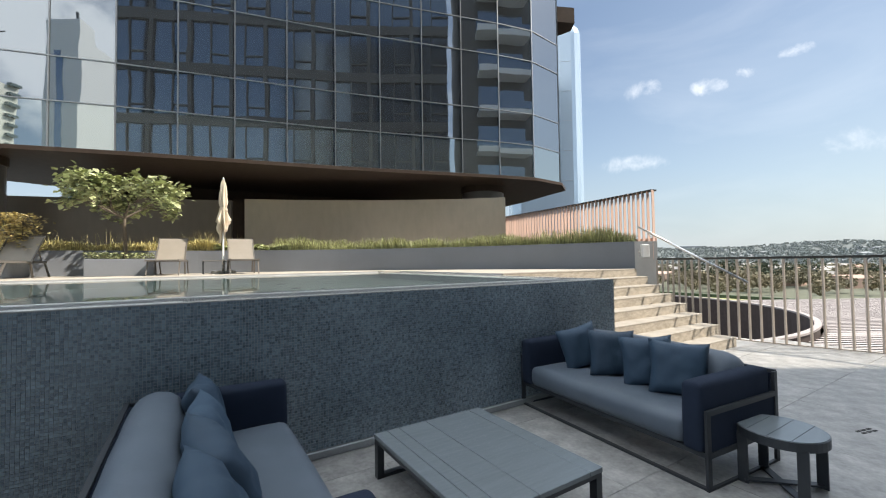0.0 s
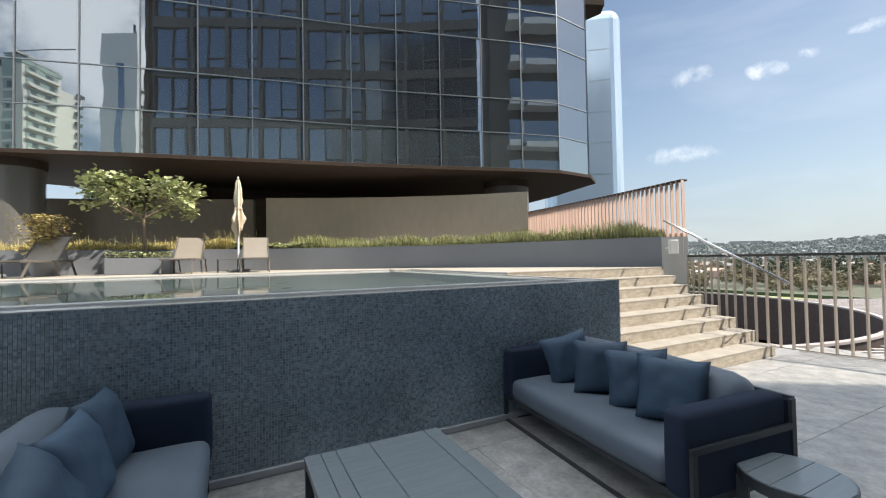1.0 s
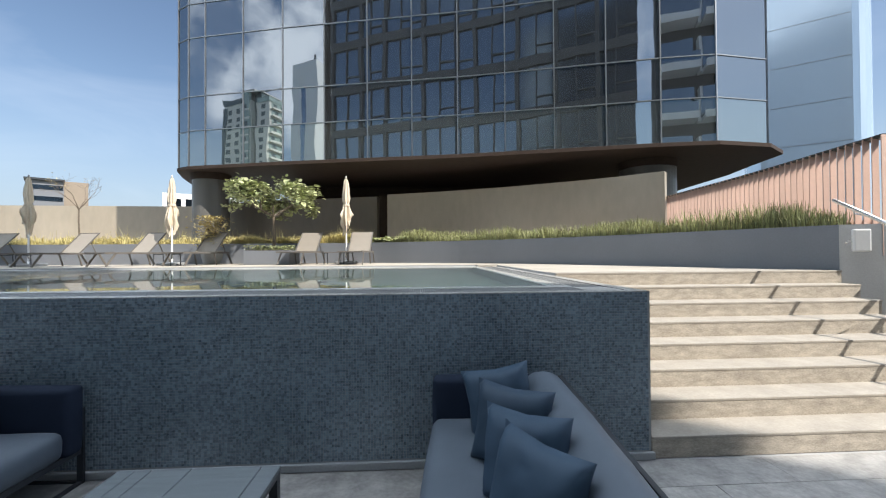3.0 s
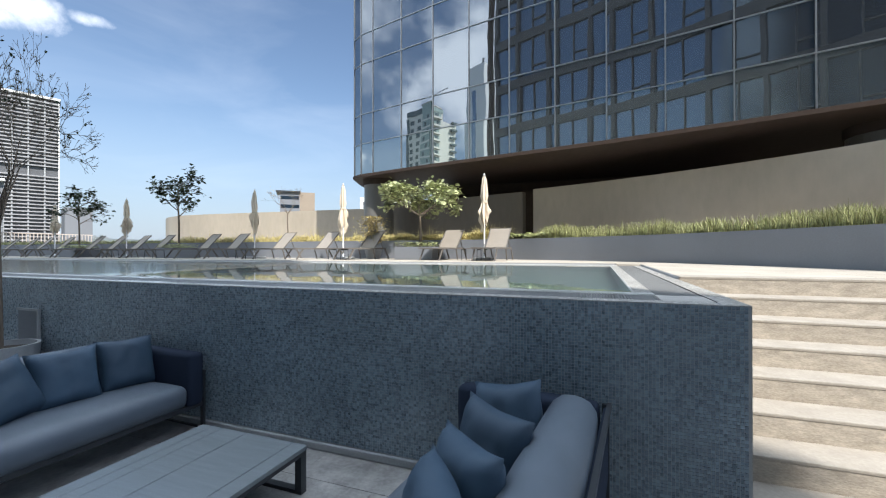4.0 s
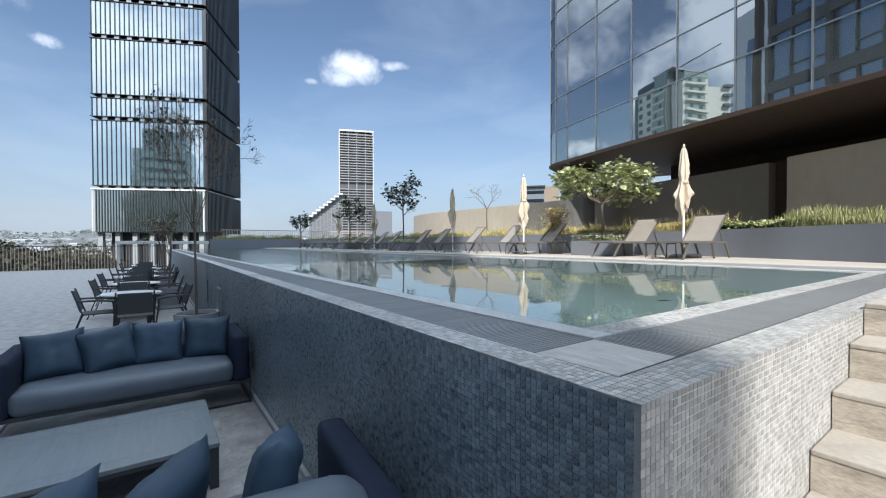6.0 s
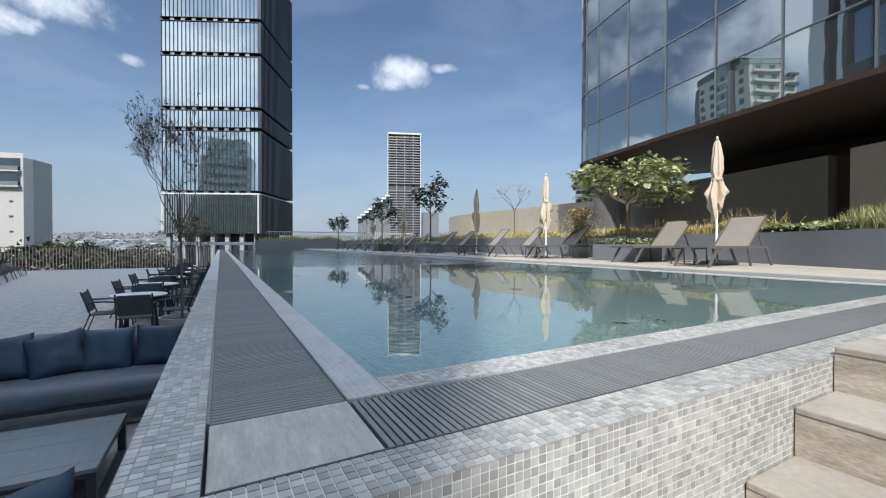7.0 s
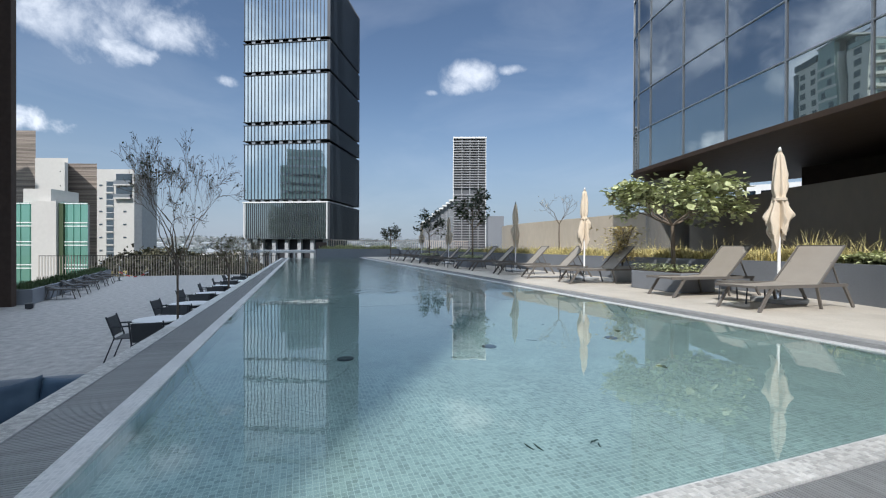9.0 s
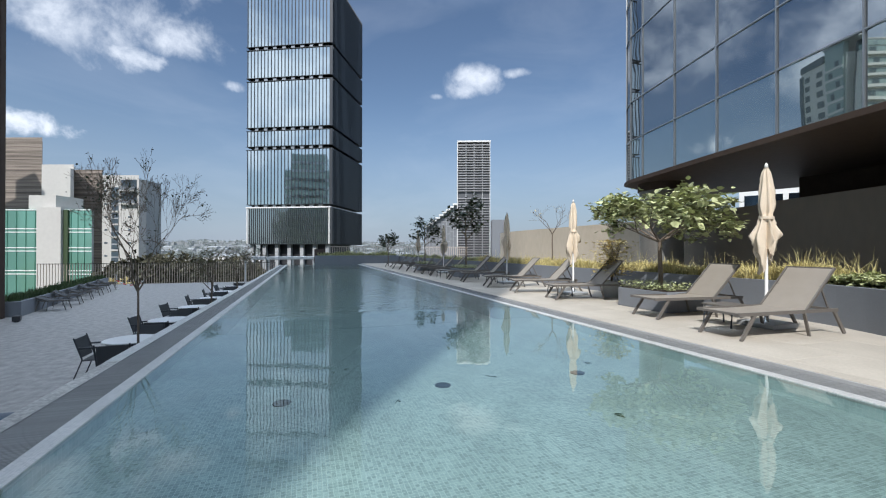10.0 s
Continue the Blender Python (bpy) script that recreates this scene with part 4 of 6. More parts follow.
for k in range(7):
    part("window", block(0.3, 6.2, -0.06, 0.0, 19.2 - 3.0 * k, 20.4 - 3.0 * k), WINDOW_GLASS, far_off)
white_off = thing("white_office_building", "white office building behind the garden wall", "building", pose(-29.6, 54.0, 0, 0, 0, 31))
part("wall", block(0, 9, 0, 8, -12, 9.6), WHITE_PAINT, white_off)
for k in range(3):
    for x in (0.5, 2.5, 4.5, 6.5):
        part("window", block(x, x + 1.5, -0.05, 0.0, 7.4 - 2.6 * k, 8.9 - 2.6 * k), WINDOW_GLASS, white_off)

# two towers down the street that show only in the glass
grey_t = thing("white_residential_tower", "slender pale tower with a dark slot of windows", "building", pose(-63.2, -70.2, 0))
part("body", block(-3.8, 3.8, -6.4, 6.4, -12, 49), WHITE_PAINT, grey_t)
part("upstand", block(-3.8, 3.8, 2.0, 6.4, 49, 52.5), WHITE_PAINT, grey_t)
part("roof_mast", block(2.6, 3.0, 5.4, 5.8, 52.5, 54.4), DARK_METAL, grey_t)
part("wing", block(-3.0, 3.2, -9.0, -6.4, -12, 45.5), PLANTER_PALE, grey_t, "lower grey wing")
part("window_slot", block(-0.6, 0.7, 6.4, 6.46, -10, 46), WINDOW_GLASS, grey_t, "tall slot of dark glass")
for k in range(16):
    part("ledge", block(3.8, 4.3, -6.2, -4.6, -8 + 3.4 * k, -7.6 + 3.4 * k), DARK_METAL, grey_t)
CREAM = material("cream_render", (0.76, 0.74, 0.66), 0.8, vary=0.08)
PALE_GREEN = material("pale_green_glazing", (0.36, 0.45, 0.41), 0.2, vary=0.12, scale=0.4, grain=3)
SLOT = material("dark_green_glazing", (0.1, 0.135, 0.135), 0.2, vary=0.12, scale=0.4, grain=3)
apt = thing("apartment_tower", "cream apartment tower with pale green glazing and a dark slot", "building", pose(-118.0, -95.0, 0))
part("body", block(-13.3, 2.3, -6.5, 9.5, -12, 59), CREAM, apt)
part("parapet", block(-13.5, -4.6, -6.7, 9.7, 59, 61.2), SLOT, apt, "dark glass parapet")
part("glass_bay", block(-3.6, 1.9, 8.8, 10.1, -12, 62), PALE_GREEN, apt, "pale green glass bay")
part("dark_strip", block(-13.8, -12.2, 8.0, 9.75, -12, 58), SLOT, apt, "dark glazed edge")
part("slot", block(2.3, 4.9, -5.7, 7.6, -12, 61.6), SLOT, apt, "recessed dark glass slot")
part("roof_slab", block(-4.2, 5.2, -6.0, 10.2, 62, 62.4), WHITE_WALL, apt, "thin flat roof slab")
part("wing", block(4.9, 10.6, -1.1, 9.5, -12, 57.6), CREAM, apt, "cream wing")
part("wing_parapet", block(5.5, 10.8, -1.0, 9.7, 57.6, 59), PALE_GREEN, apt)
part("low_wing", block(5.3, 9.9, -10.6, -1.1, -12, 55), CREAM, apt, "lower cream wing")
part("crane_jib", bar(bmesh.new(), (-9.0, 5.0, 62.5), (17.0, 2.0, 65.6), 0.25, 0.25), DARK_METAL, apt)
win_n = mesh_of("window", block(-0.95, 0.95, 9.5, 9.56, 0, 1.7), SLOT)
band_n = mesh_of("spandrel", block(-3.7, 2.0, 10.1, 10.2, -0.25, 0.45), CREAM)
pane_n = mesh_of("window", block(-0.6, 0.6, 10.1, 10.16, 0.6, 2.2), SLOT)
win_e = mesh_of("glazing", block(10.6, 10.7, -4.2, 4.2, 0, 2.1), PALE_GREEN)
pane_e = mesh_of("window", block(10.7, 10.76, -0.8, 0.8, 0.2, 1.9), SLOT)
bal_e = mesh_of("balcony", box(block(10.6, 11.5, -4.4, 4.4, -0.35, 0), 11.4, 11.5, -4.4, 4.4, 0, 0.4), CREAM)
bal_low = mesh_of("balcony", block(9.9, 11.0, -1.6, 1.6, -0.3, 0.5), SLOT)
for k in range(18):
    z = 3.4 + 3.05 * k
    for x in (-10.6, -6.2, 7.7):
        part("window", win_n, None, apt, m=pose(x, 0, z))
    part("spandrel", band_n, None, apt, m=pose(0, 0, z))
    part("window", pane_n, None, apt, m=pose(-1.8 + 2.0 * (k % 2), 0, z))
    part("glazing", win_e, None, apt, m=pose(0, 4.3, z))
    for y in (1.8, 6.0):
        part("window", pane_e, None, apt, m=pose(0, y + 0.8 * (k % 2), z))
    part("balcony", bal_e, None, apt, m=pose(0, 4.3, z))
    part("balcony", bal_low, None, apt, m=pose(0, -8.8, z))

# stepped offices behind, mirrored in the finned tower
step_t = thing("stepped_office_tower", "grey-green stepped office tower down the street", "building", pose(-14.0, -73.0, 0, 0, 0, 49.5))
for x0, x1, top in ((-9.2, 9.2, 36), (-6.5, 7.5, 43), (-13, 15, 20)):
    part("storey_stack", block(x0, x1, -12 + abs(x0) * 0.02, 0 - x1 * 0.01, -12, top), STEP_GLASS, step_t)
    for k in range(int((top + 8) / 3.6)):
        part("floor_band", block(x0, x1, 0.0, 0.15, -8 + 3.6 * k, -6.9 + 3.6 * k), PLANTER_PALE, step_t)

# houses, woods and hills out to the horizon
def land(az, d):
    """Height of the land: flat under the terrace, rising to low hills far off."""
    s = min(1.0, max(0.0, (d - 600) / 2000))
    s = s * s * (3 - 2 * s)
    c, n = math.cos(az), math.sin(az)
    return -12.1 + s * (62 + 34 * noise.noise(Vector((c * 4, n * 4, 0.3))) + 12 * noise.noise(Vector((c * 17, n * 17, d / 500))))


def scatter_boxes(name, n, sector, dist, size, height, mat, label, cat, seed):
    r = random.Random(seed)
    verts, faces = [], []
    for _ in range(n):
        az, d = radians(r.uniform(*sector)), dist[0] + (dist[1] - dist[0]) * r.random() ** 0.7
        cx, cy, gz = math.sin(az) * d, math.cos(az) * d, land(az, d)
        sx, sy, h, t = r.uniform(*size) / 2, r.uniform(*size) / 2, r.uniform(*height), r.uniform(0, 3.1)
        k = len(verts)
        for z in (gz - 2, gz + h):
            for dx, dy in ((-sx, -sy), (sx, -sy), (sx, sy), (-sx, sy)):
                verts.append((cx + dx * math.cos(t) - dy * math.sin(t), cy + dx * math.sin(t) + dy * math.cos(t), z))
        ridge = h * 0.3
        for dx in (-sx, sx):
            verts.append((cx + dx * math.cos(t), cy + dx * math.sin(t), gz + h + ridge))
        faces += [(k + i, k + (i + 1) % 4, k + 4 + (i + 1) % 4, k + 4 + i) for i in range(4)]
        faces += [(k + 4, k + 5, k + 9, k + 8), (k + 6, k + 7, k + 8, k + 9), (k + 5, k + 6, k + 9), (k + 7, k + 4, k + 8)]
    return tagged(new(name, quad_mesh(name, verts, faces, mat)), label, cat, kind="stuff")


def scatter_trees(name, n, sector, dist, size, mat, label, seed, clumps=60, tall=1.0, fine=1.0):
    """Far woods: many small leafy clumps a tree, gathered in one mesh."""
    r = random.Random(seed)
    verts, faces = [], []
    for _ in range(n):
        az, d = radians(r.uniform(*sector)), dist[0] + (dist[1] - dist[0]) * r.random() ** 0.8
        cx, cy, s, gz = math.sin(az) * d, math.cos(az) * d, r.uniform(*size), land(az, d)
        for _ in range(clumps):
            v = Vector((r.gauss(0, 1), r.gauss(0, 1), r.gauss(0, 0.8)))
            v *= min(1.0, (1.55 + 0.35 * noise.noise(v.normalized() * 2.2 + Vector((cx, cy, 0)))) / v.length) * s * 0.27
            v.z *= tall
            v.z = max(v.z, -s * 0.75)
            c = Vector((cx, cy, gz + s * 0.75 * tall)) + v
            k = len(verts)
            rad = fine * s * r.uniform(0.06, 0.12) * (60 / clumps) ** 0.4
            pts = [Vector((r.gauss(0, 1), r.gauss(0, 1), r.gauss(0, 1))).normalized() * rad for _ in range(5)]
            verts += [tuple(c + p) for p in pts]
            faces += [(k, k + 1, k + 2), (k, k + 2, k + 3), (k, k + 3, k + 4), (k + 1, k + 3, k + 4), (k + 2, k + 4, k + 1)]
    return tagged(new(name, quad_mesh(name, verts, faces, mat)), label, "trees", kind="stuff")


RIGHT, LEFT = (40, 112), (-130, -60)
scatter_boxes("houses", 110, RIGHT, (210, 560), (7, 18), (3, 6), CITY, "pale houses of the town below", "houses", 1)
scatter_boxes("roofs", 90, RIGHT, (230, 560), (7, 15), (2.5, 5), TERRACOTTA, "terracotta-roofed houses of the town below", "houses", 11)
scatter_boxes("houses", 150, LEFT, (190, 500), (7, 18), (3, 7), CITY, "pale houses of the town below", "houses", 2)
# far houses take the haze-tinted base colour
scatter_boxes("far_houses", 170, RIGHT, (560, 2500), (9, 24), (3, 8), CITY_FAR, "town houses far off, haze mixed into their colour", "houses", 5)
scatter_boxes("far_houses", 700, LEFT, (500, 2400), (10, 30), (4, 9), CITY_FAR, "town houses far off, haze mixed into their colour", "houses", 6)
scatter_trees("woods", 1150, RIGHT, (165, 580), (4, 8), WOODS, "green and brown trees among the houses", 3, 150, 0.9, 1.5)
scatter_trees("cypresses", 34, (62, 92), (230, 300), (6, 8), LEAF_DARK, "dark upright cypresses among the houses", 13, 90, 1.5)
scatter_trees("street_trees", 10, (-101, -91.5), (60, 85), (10.8, 12.4), WOODS_NEAR, "dark olive street trees beyond the terrace rail", 14, 3800, 0.95, 1.0)
scatter_trees("street_trees", 9, (-106.5, -101), (56, 72), (12.2, 13.4), WOODS_NEAR, "low street trees beyond the terrace rail", 24, 2200, 0.9, 1.0)
scatter_trees("yellow_shrubs", 3, (-108.5, -105.5), (44, 50), (10.4, 11.0), LEAF_DRY, "yellow-green shrubs beyond the terrace rail", 25, 3000, 0.9, 0.9)
# out of view: added to darken what the finned tower's base mirrors
scatter_trees("street_trees", 40, (130, 165), (75, 170), (9, 15), WOODS, "unseen olive trees added to darken the mirrored tower base", 18, 90)
scatter_trees("woods", 620, LEFT, (130, 500), (4, 8), WOODS, "green and brown trees among the houses", 4, 60)
# far trees are paled by the haze in their base colour
scatter_trees("far_woods", 4200, RIGHT, (560, 2560), (8, 15), WOODS_FAR, "trees far off, haze mixed into their colour", 7, 22, 0.8, 1.3)
scatter_trees("far_woods", 2000, LEFT, (500, 2560), (7, 14), WOODS_FAR, "trees far off, haze mixed into their colour", 8, 18)
hb = bmesh.new()
N = 240
rings = [[hb.verts.new((d * math.sin(6.2832 * k / N), d * math.cos(6.2832 * k / N), land(6.2832 * k / N, d) - 0.3)) for k in range(N)] for d in (600, 780, 960, 1140, 1320, 1500, 1700, 1900, 2100, 2300, 2500, 2620)]
for q0, q1 in zip(rings, rings[1:]):
    for k in range(N):
        hb.faces.new((q0[k], q0[(k + 1) % N], q1[(k + 1) % N], q1[k]))
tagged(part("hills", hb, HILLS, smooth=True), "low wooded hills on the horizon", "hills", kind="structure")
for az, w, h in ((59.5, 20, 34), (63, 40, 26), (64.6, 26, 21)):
    tb = thing("far_tower_block", "grey tower block on the hills, haze in its colour", "building", pose(2450 * math.sin(radians(az)), 2450 * math.cos(radians(az)), land(radians(az), 2450) - 4, 0, 0, -az), group="far tower blocks")
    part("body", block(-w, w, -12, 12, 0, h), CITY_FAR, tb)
tagged(part("lawn", block(118, 152, -10, 190, -12, -11.9), LAWN), "dry green lawn below the terrace", "lawn", kind="structure")
tagged(part("hedge", block(152.2, 153.5, -10, 190, -12, -10.9), LEAF_DARK), "long dark clipped hedge behind the lawn", "hedge", kind="structure")

# slatted roof below the terrace, with a round well cut through it
RC, RR, RZ = Vector((46.2, 43.6)), 30.0, -6.0
u_sl, v_sl = Vector((0.85, -0.527)), Vector((0.527, 0.85))
arena = thing("slatted_roof", "low flat roof of pinkish slats round a dark brick well", "roof")
for k in range(57):
    base = v_sl * (20 + 0.9 * k)
    d = base - RC
    bq, cq = d.dot(u_sl), d.dot(d) - (RR + 0.5) ** 2
    disc = bq * bq - cq
    s0 = -bq + math.sqrt(disc) if disc > 0 else 12.0
    p0, p1 = base + u_sl * s0, base + u_sl * 150
    wide = 0.85 if k in (20, 21) else 0.46
    part("roof_slat", bar(bmesh.new(), (p0.x, p0.y, RZ), (p1.x, p1.y, RZ), wide, 0.25), ROOF_RING, arena)
part("well_wall", lathe_ring(RR - 0.4, RR, -6.0, 0.6, 96), BRICK_RED, arena, "dark brick well wall", m=pose(RC.x, RC.y, RZ))
part("rim", lathe_ring(RR - 0.4, RR + 0.15, 0.6, 0.8, 96), ROOF_RING, arena, "pale rim", m=pose(RC.x, RC.y, RZ))
# near-black sheet below the slats, put in for the shade between them
part("under_roof_shade", block(0, 90, -45, 70, -6.2, -6.0), GAP_SHADE, arena, "dark sheet standing in for the shade under the slats", m=pose(16, 8, RZ, 0, 0, 0))


# ---- railings, fence, handrail ----
def railing(name, label, line, step, height, group):
    r = thing(name, label, "railing", group=group)
    pts = resample(line, step)
    me = mesh_of("baluster", block(-0.018, 0.018, -0.012, 0.012, 0.03, height - 0.03), RAIL_PAINT)
    for i, p in enumerate(pts):
        q = pts[min(i + 1, len(pts) - 1)] if i + 1 < len(pts) else p
        o = pts[max(i - 1, 0)]
        ang = math.degrees(math.atan2(q[1] - o[1], q[0] - o[0]))
        part("baluster", me, None, r, m=pose(p[0], p[1], 0, 0, 0, ang + 60))
    part("top_rail", strip_wall(pts, 0.05, height - 0.03, height + 0.01), RAIL_TOP, r, "dark top rail")
    part("bottom_rail", strip_wall(pts, 0.03, 0.01, 0.03), RAIL_PAINT, r)
    return r


rail_line = smooth_line([(9.0, 5.2), (8.62, 4.2), (8.6, 3.4), (8.78, 2.6), (9.08, 1.6), (9.2, 0.4), (9.2, -2), (9.2, -6)], 12)
railing("railing", "bronze balustrade of flat upright bars along the terrace edge", rail_line, 0.165, 1.52, "terrace railings")
railing("railing", "bronze balustrade at the far end of the terrace", [(-29.6, 3.0), (-29.6, -12.0)], 0.16, 1.5, "terrace railings")

fence = thing("slatted_fence", "tall fence of copper-brown upright slats", "fence")
fl = [(9.08, 5.3), (9.5, 8.0), (9.8, 11.3)]
fl = resample(smooth_line(fl, 20), 0.135)
slat = mesh_of("slat", block(-0.0575, 0.0575, -0.006, 0.006, 1.5, 3.1, bevel=0.004, seg=1), COPPER)
for i, p in enumerate(fl):
    part("slat", slat, None, fence, m=pose(p[0], p[1], 0, 0, 0, 3))
part("top_rail", strip_wall(offset_line(fl, 0.03), -0.16, 3.08, 3.115), RAIL_TOP, fence)
part("kick_panel", strip_wall(offset_line(fl, -0.075), -0.02, 1.2, 2.0), COPPER, fence)

part("end_brace", bar(bmesh.new(), (9.3, 11.48, 2.4), (9.78, 11.22, 3.1), 0.06, 0.06), RAIL_TOP, fence, "dark slanting brace at the fence's end")

hand = thing("handrail", "slanting brushed steel handrail beside the steps", "handrail")
h0, h1 = Vector((8.11, 5.08, 2.2)), Vector((7.92, 3.04, 1.1))
part("bar", tube(bmesh.new(), [h0, h1], 0.022, 12), STEEL, hand, smooth=True)
for k in (0.12, 0.55, 0.97):
    p = h0.lerp(h1, k)
    part("bracket", tube(bmesh.new(), [p, (p.x + 0.02, p.y, p.z - 0.06), (p.x + 0.3, p.y + 0.1, p.z - 0.08)], 0.009, 6), STEEL, hand)
lamp = thing("wall_lamp", "small white wall light on the planter end", "wall light", pose(8.78, 5.37, 1.55, 0, 0, -27))
part("housing", block(-0.09, 0.09, -0.09, 0, 0, 0.3, bevel=0.02), WHITE_PAINT, lamp)
part("spout", tube(bmesh.new(), [(-0.1, -0.02, 0.15), (-0.16, -0.06, 0.12)], 0.015, 8), STEEL, lamp)

# ---- lounge ----
def soft_block(x0, x1, y0, y1, z0, z1, r=0.05, puff=0.015, cuts=5):
    """An upholstered block: rounded edges and gently swollen faces."""
    bm = block(x0, x1, y0, y1, z0, z1, bevel=r, seg=3)
    long = [e for e in bm.edges if e.calc_length() > 0.25]
    bmesh.ops.subdivide_edges(bm, edges=long, cuts=cuts, use_grid_fill=True)
    c = Vector(((x0 + x1) / 2, (y0 + y1) / 2, (z0 + z1) / 2))
    h = Vector(((x1 - x0) / 2, (y1 - y0) / 2, (z1 - z0) / 2))
    for v in bm.verts:
        d = v.co - c
        k = [max(0.0, 1 - (abs(d[i]) / h[i]) ** 2) for i in range(3)]
        for i in range(3):
            o = [j for j in range(3) if j != i]
            v.co[i] += (1 if d[i] > 0 else -1) * puff * k[o[0]] * k[o[1]] * (abs(d[i]) / h[i])
        v.co += Vector((noise.noise(v.co * 6), noise.noise(v.co * 6 + Vector((9, 0, 0))), noise.noise(v.co * 6 + Vector((0, 9, 0))))) * 0.004
    return bm


def pillow_mesh(seed, w=0.43):
    """A scatter cushion: pinched corners, plump middle, creases near the seams."""
    bm = bmesh.new()
    n = 14
    for side in (1, -1):
        g = []
        for i in range(n + 1):
            row = []
            for j in range(n + 1):
                u, v = 2 * i / n - 1, 2 * j / n - 1
                t = max(0, (1 - u ** 4) * (1 - v ** 4)) ** 0.55
                pin = 1.03 - 0.12 * (1 - abs(u * v)) * (u * u + v * v)
                crease = 0.018 * noise.noise(Vector((u * 2.2, v * 2.2, seed + side))) + 0.009 * noise.noise(Vector((u * 5, v * 5, seed + 2 * side)))
                row.append(bm.verts.new((u * w / 2 * pin, side * (0.092 * t + crease * t), v * w / 2 * pin)))
            g.append(row)
        for i in range(n):
            for j in range(n):
                f = (g[i][j], g[i + 1][j], g[i + 1][j + 1], g[i][j + 1])
                bm.faces.new(f if side < 0 else f[::-1])
    bmesh.ops.remove_doubles(bm, verts=bm.verts, dist=0.0008)
    return bm


pillow_meshes = [mesh_of("cushion", pillow_mesh(s), CUSHION, True) for s in (1, 4, 7, 11)]


def sofa(m, label, length=1.9):
    """Outdoor sofa: local x across (front +x), y along; a flat-bar frame under upholstered arms, back and seat."""
    s = thing("outdoor_sofa", label, "sofa", m, group="lounge sofas")
    F, B, Lh = 0.45, -0.45, length / 2
    part("seat_cushion", soft_block(-0.24, F + 0.02, -Lh + 0.15, Lh - 0.15, 0.24, 0.43, 0.06, 0.022), FABRIC, s, "charcoal seat cushion", smooth=True)
    back = soft_block(-0.13, 0.13, -Lh + 0.15, Lh - 0.15, 0.0, 0.36, 0.11, 0.02)
    bmesh.ops.rotate(back, verts=back.verts, cent=(0, 0, 0), matrix=Matrix.Rotation(radians(-9), 3, 'Y'))
    bmesh.ops.translate(back, verts=back.verts, vec=(-0.24, 0, 0.41))
    part("back_cushion", back, FABRIC, s, "charcoal rounded back cushion", smooth=True)
    for sg in (-1, 1):
        y0, y1 = sorted((sg * (Lh - 0.015), sg * (Lh - 0.155)))
        part("arm", soft_block(B + 0.05, F + 0.02, y0, y1, 0.235, 0.69, 0.035, 0.008), NAVY, s, "dark navy upholstered arm", smooth=True)
        y = sg * (Lh + 0.002)
        leg = bmesh.new()
        for x, top in ((B + 0.02, 0.66), (F - 0.02, 0.50)):
            bar(leg, (x, y, 0.0), (x, y, top), 0.02, 0.04)
        bar(leg, (B, y, 0.008), (F, y, 0.008), 0.02, 0.016)
        bar(leg, (B + 0.02, y, 0.50), (F, y, 0.50), 0.02, 0.035)
        bar(leg, (B + 0.02, y, 0.225), (F, y, 0.225), 0.02, 0.035)
        part("side_frame", leg, DARK_METAL, s, "charcoal flat-bar side frame")
        y2 = y - sg * 0.012
        part("side_panel", block(B + 0.04, F - 0.03, min(y, y2), max(y, y2), 0.24, 0.48), NAVY, s)
    for x in (B + 0.02, F - 0.02):
        part("stretcher", bar(bmesh.new(), (x, -Lh, 0.225), (x, Lh, 0.225), 0.02, 0.035), DARK_METAL, s)
    part("seat_deck", block(B + 0.03, F - 0.03, -Lh + 0.01, Lh - 0.01, 0.222, 0.238), DARK_METAL, s)
    part("base_bar", bar(bmesh.new(), (F - 0.02, -Lh, 0.008), (F - 0.02, Lh, 0.008), 0.03, 0.016), DARK_METAL, s)
    part("back_rail", bar(bmesh.new(), (B, -Lh, 0.655), (B, Lh, 0.655), 0.025, 0.03), DARK_METAL, s)
    part("back_panel", block(B + 0.005, B + 0.03, -Lh + 0.02, Lh - 0.02, 0.24, 0.645), NAVY, s)
    return s


def pillow(m, k, label="blue scatter cushion with pinched corners"):
    return tagged(part("scatter_cushion", pillow_meshes[k % 4], None, m=m), label, "cushion", "scatter cushions")


SOFA_W = pose(0.14, 2.28, 0, 0, 0, -1)
SOFA_E = pose(3.41, 2.28, 0, 0, 0, 175)
sofa(SOFA_W, "charcoal outdoor sofa with navy arms on a flat-bar frame")
sofa(SOFA_E, "charcoal outdoor sofa with navy arms beside the pool wall")
for k, (y, tz, ty, x) in enumerate(((0.60, 86, -16, -0.03), (0.17, 86, -17, -0.02), (-0.21, 98, -27, 0.01), (-0.6, 92, -26, -0.02))):
    pillow(SOFA_W @ pose(x, y, 0.62) @ pose(0, 0, 0, 0, ty, 0) @ pose(0, 0, 0, 0, 0, tz) @ pose(0, 0, 0, 0, (3, 1, -15, -6)[k], 0), k)
for k, (x, y, az, lean, roll) in enumerate(((3.36, 1.79, -57, -14, 2), (3.39, 2.07, -44, -12, -3), (3.41, 2.43, -34, -13, 2), (3.42, 2.80, -22, -12, -13))):
    pillow(pose(x, y, 0.632) @ pose(0, 0, 0, 0, 0, az) @ pose(0, 0, 0, lean, 0, 0) @ pose(0, 0, 0, 0, roll, 0), k + 1)


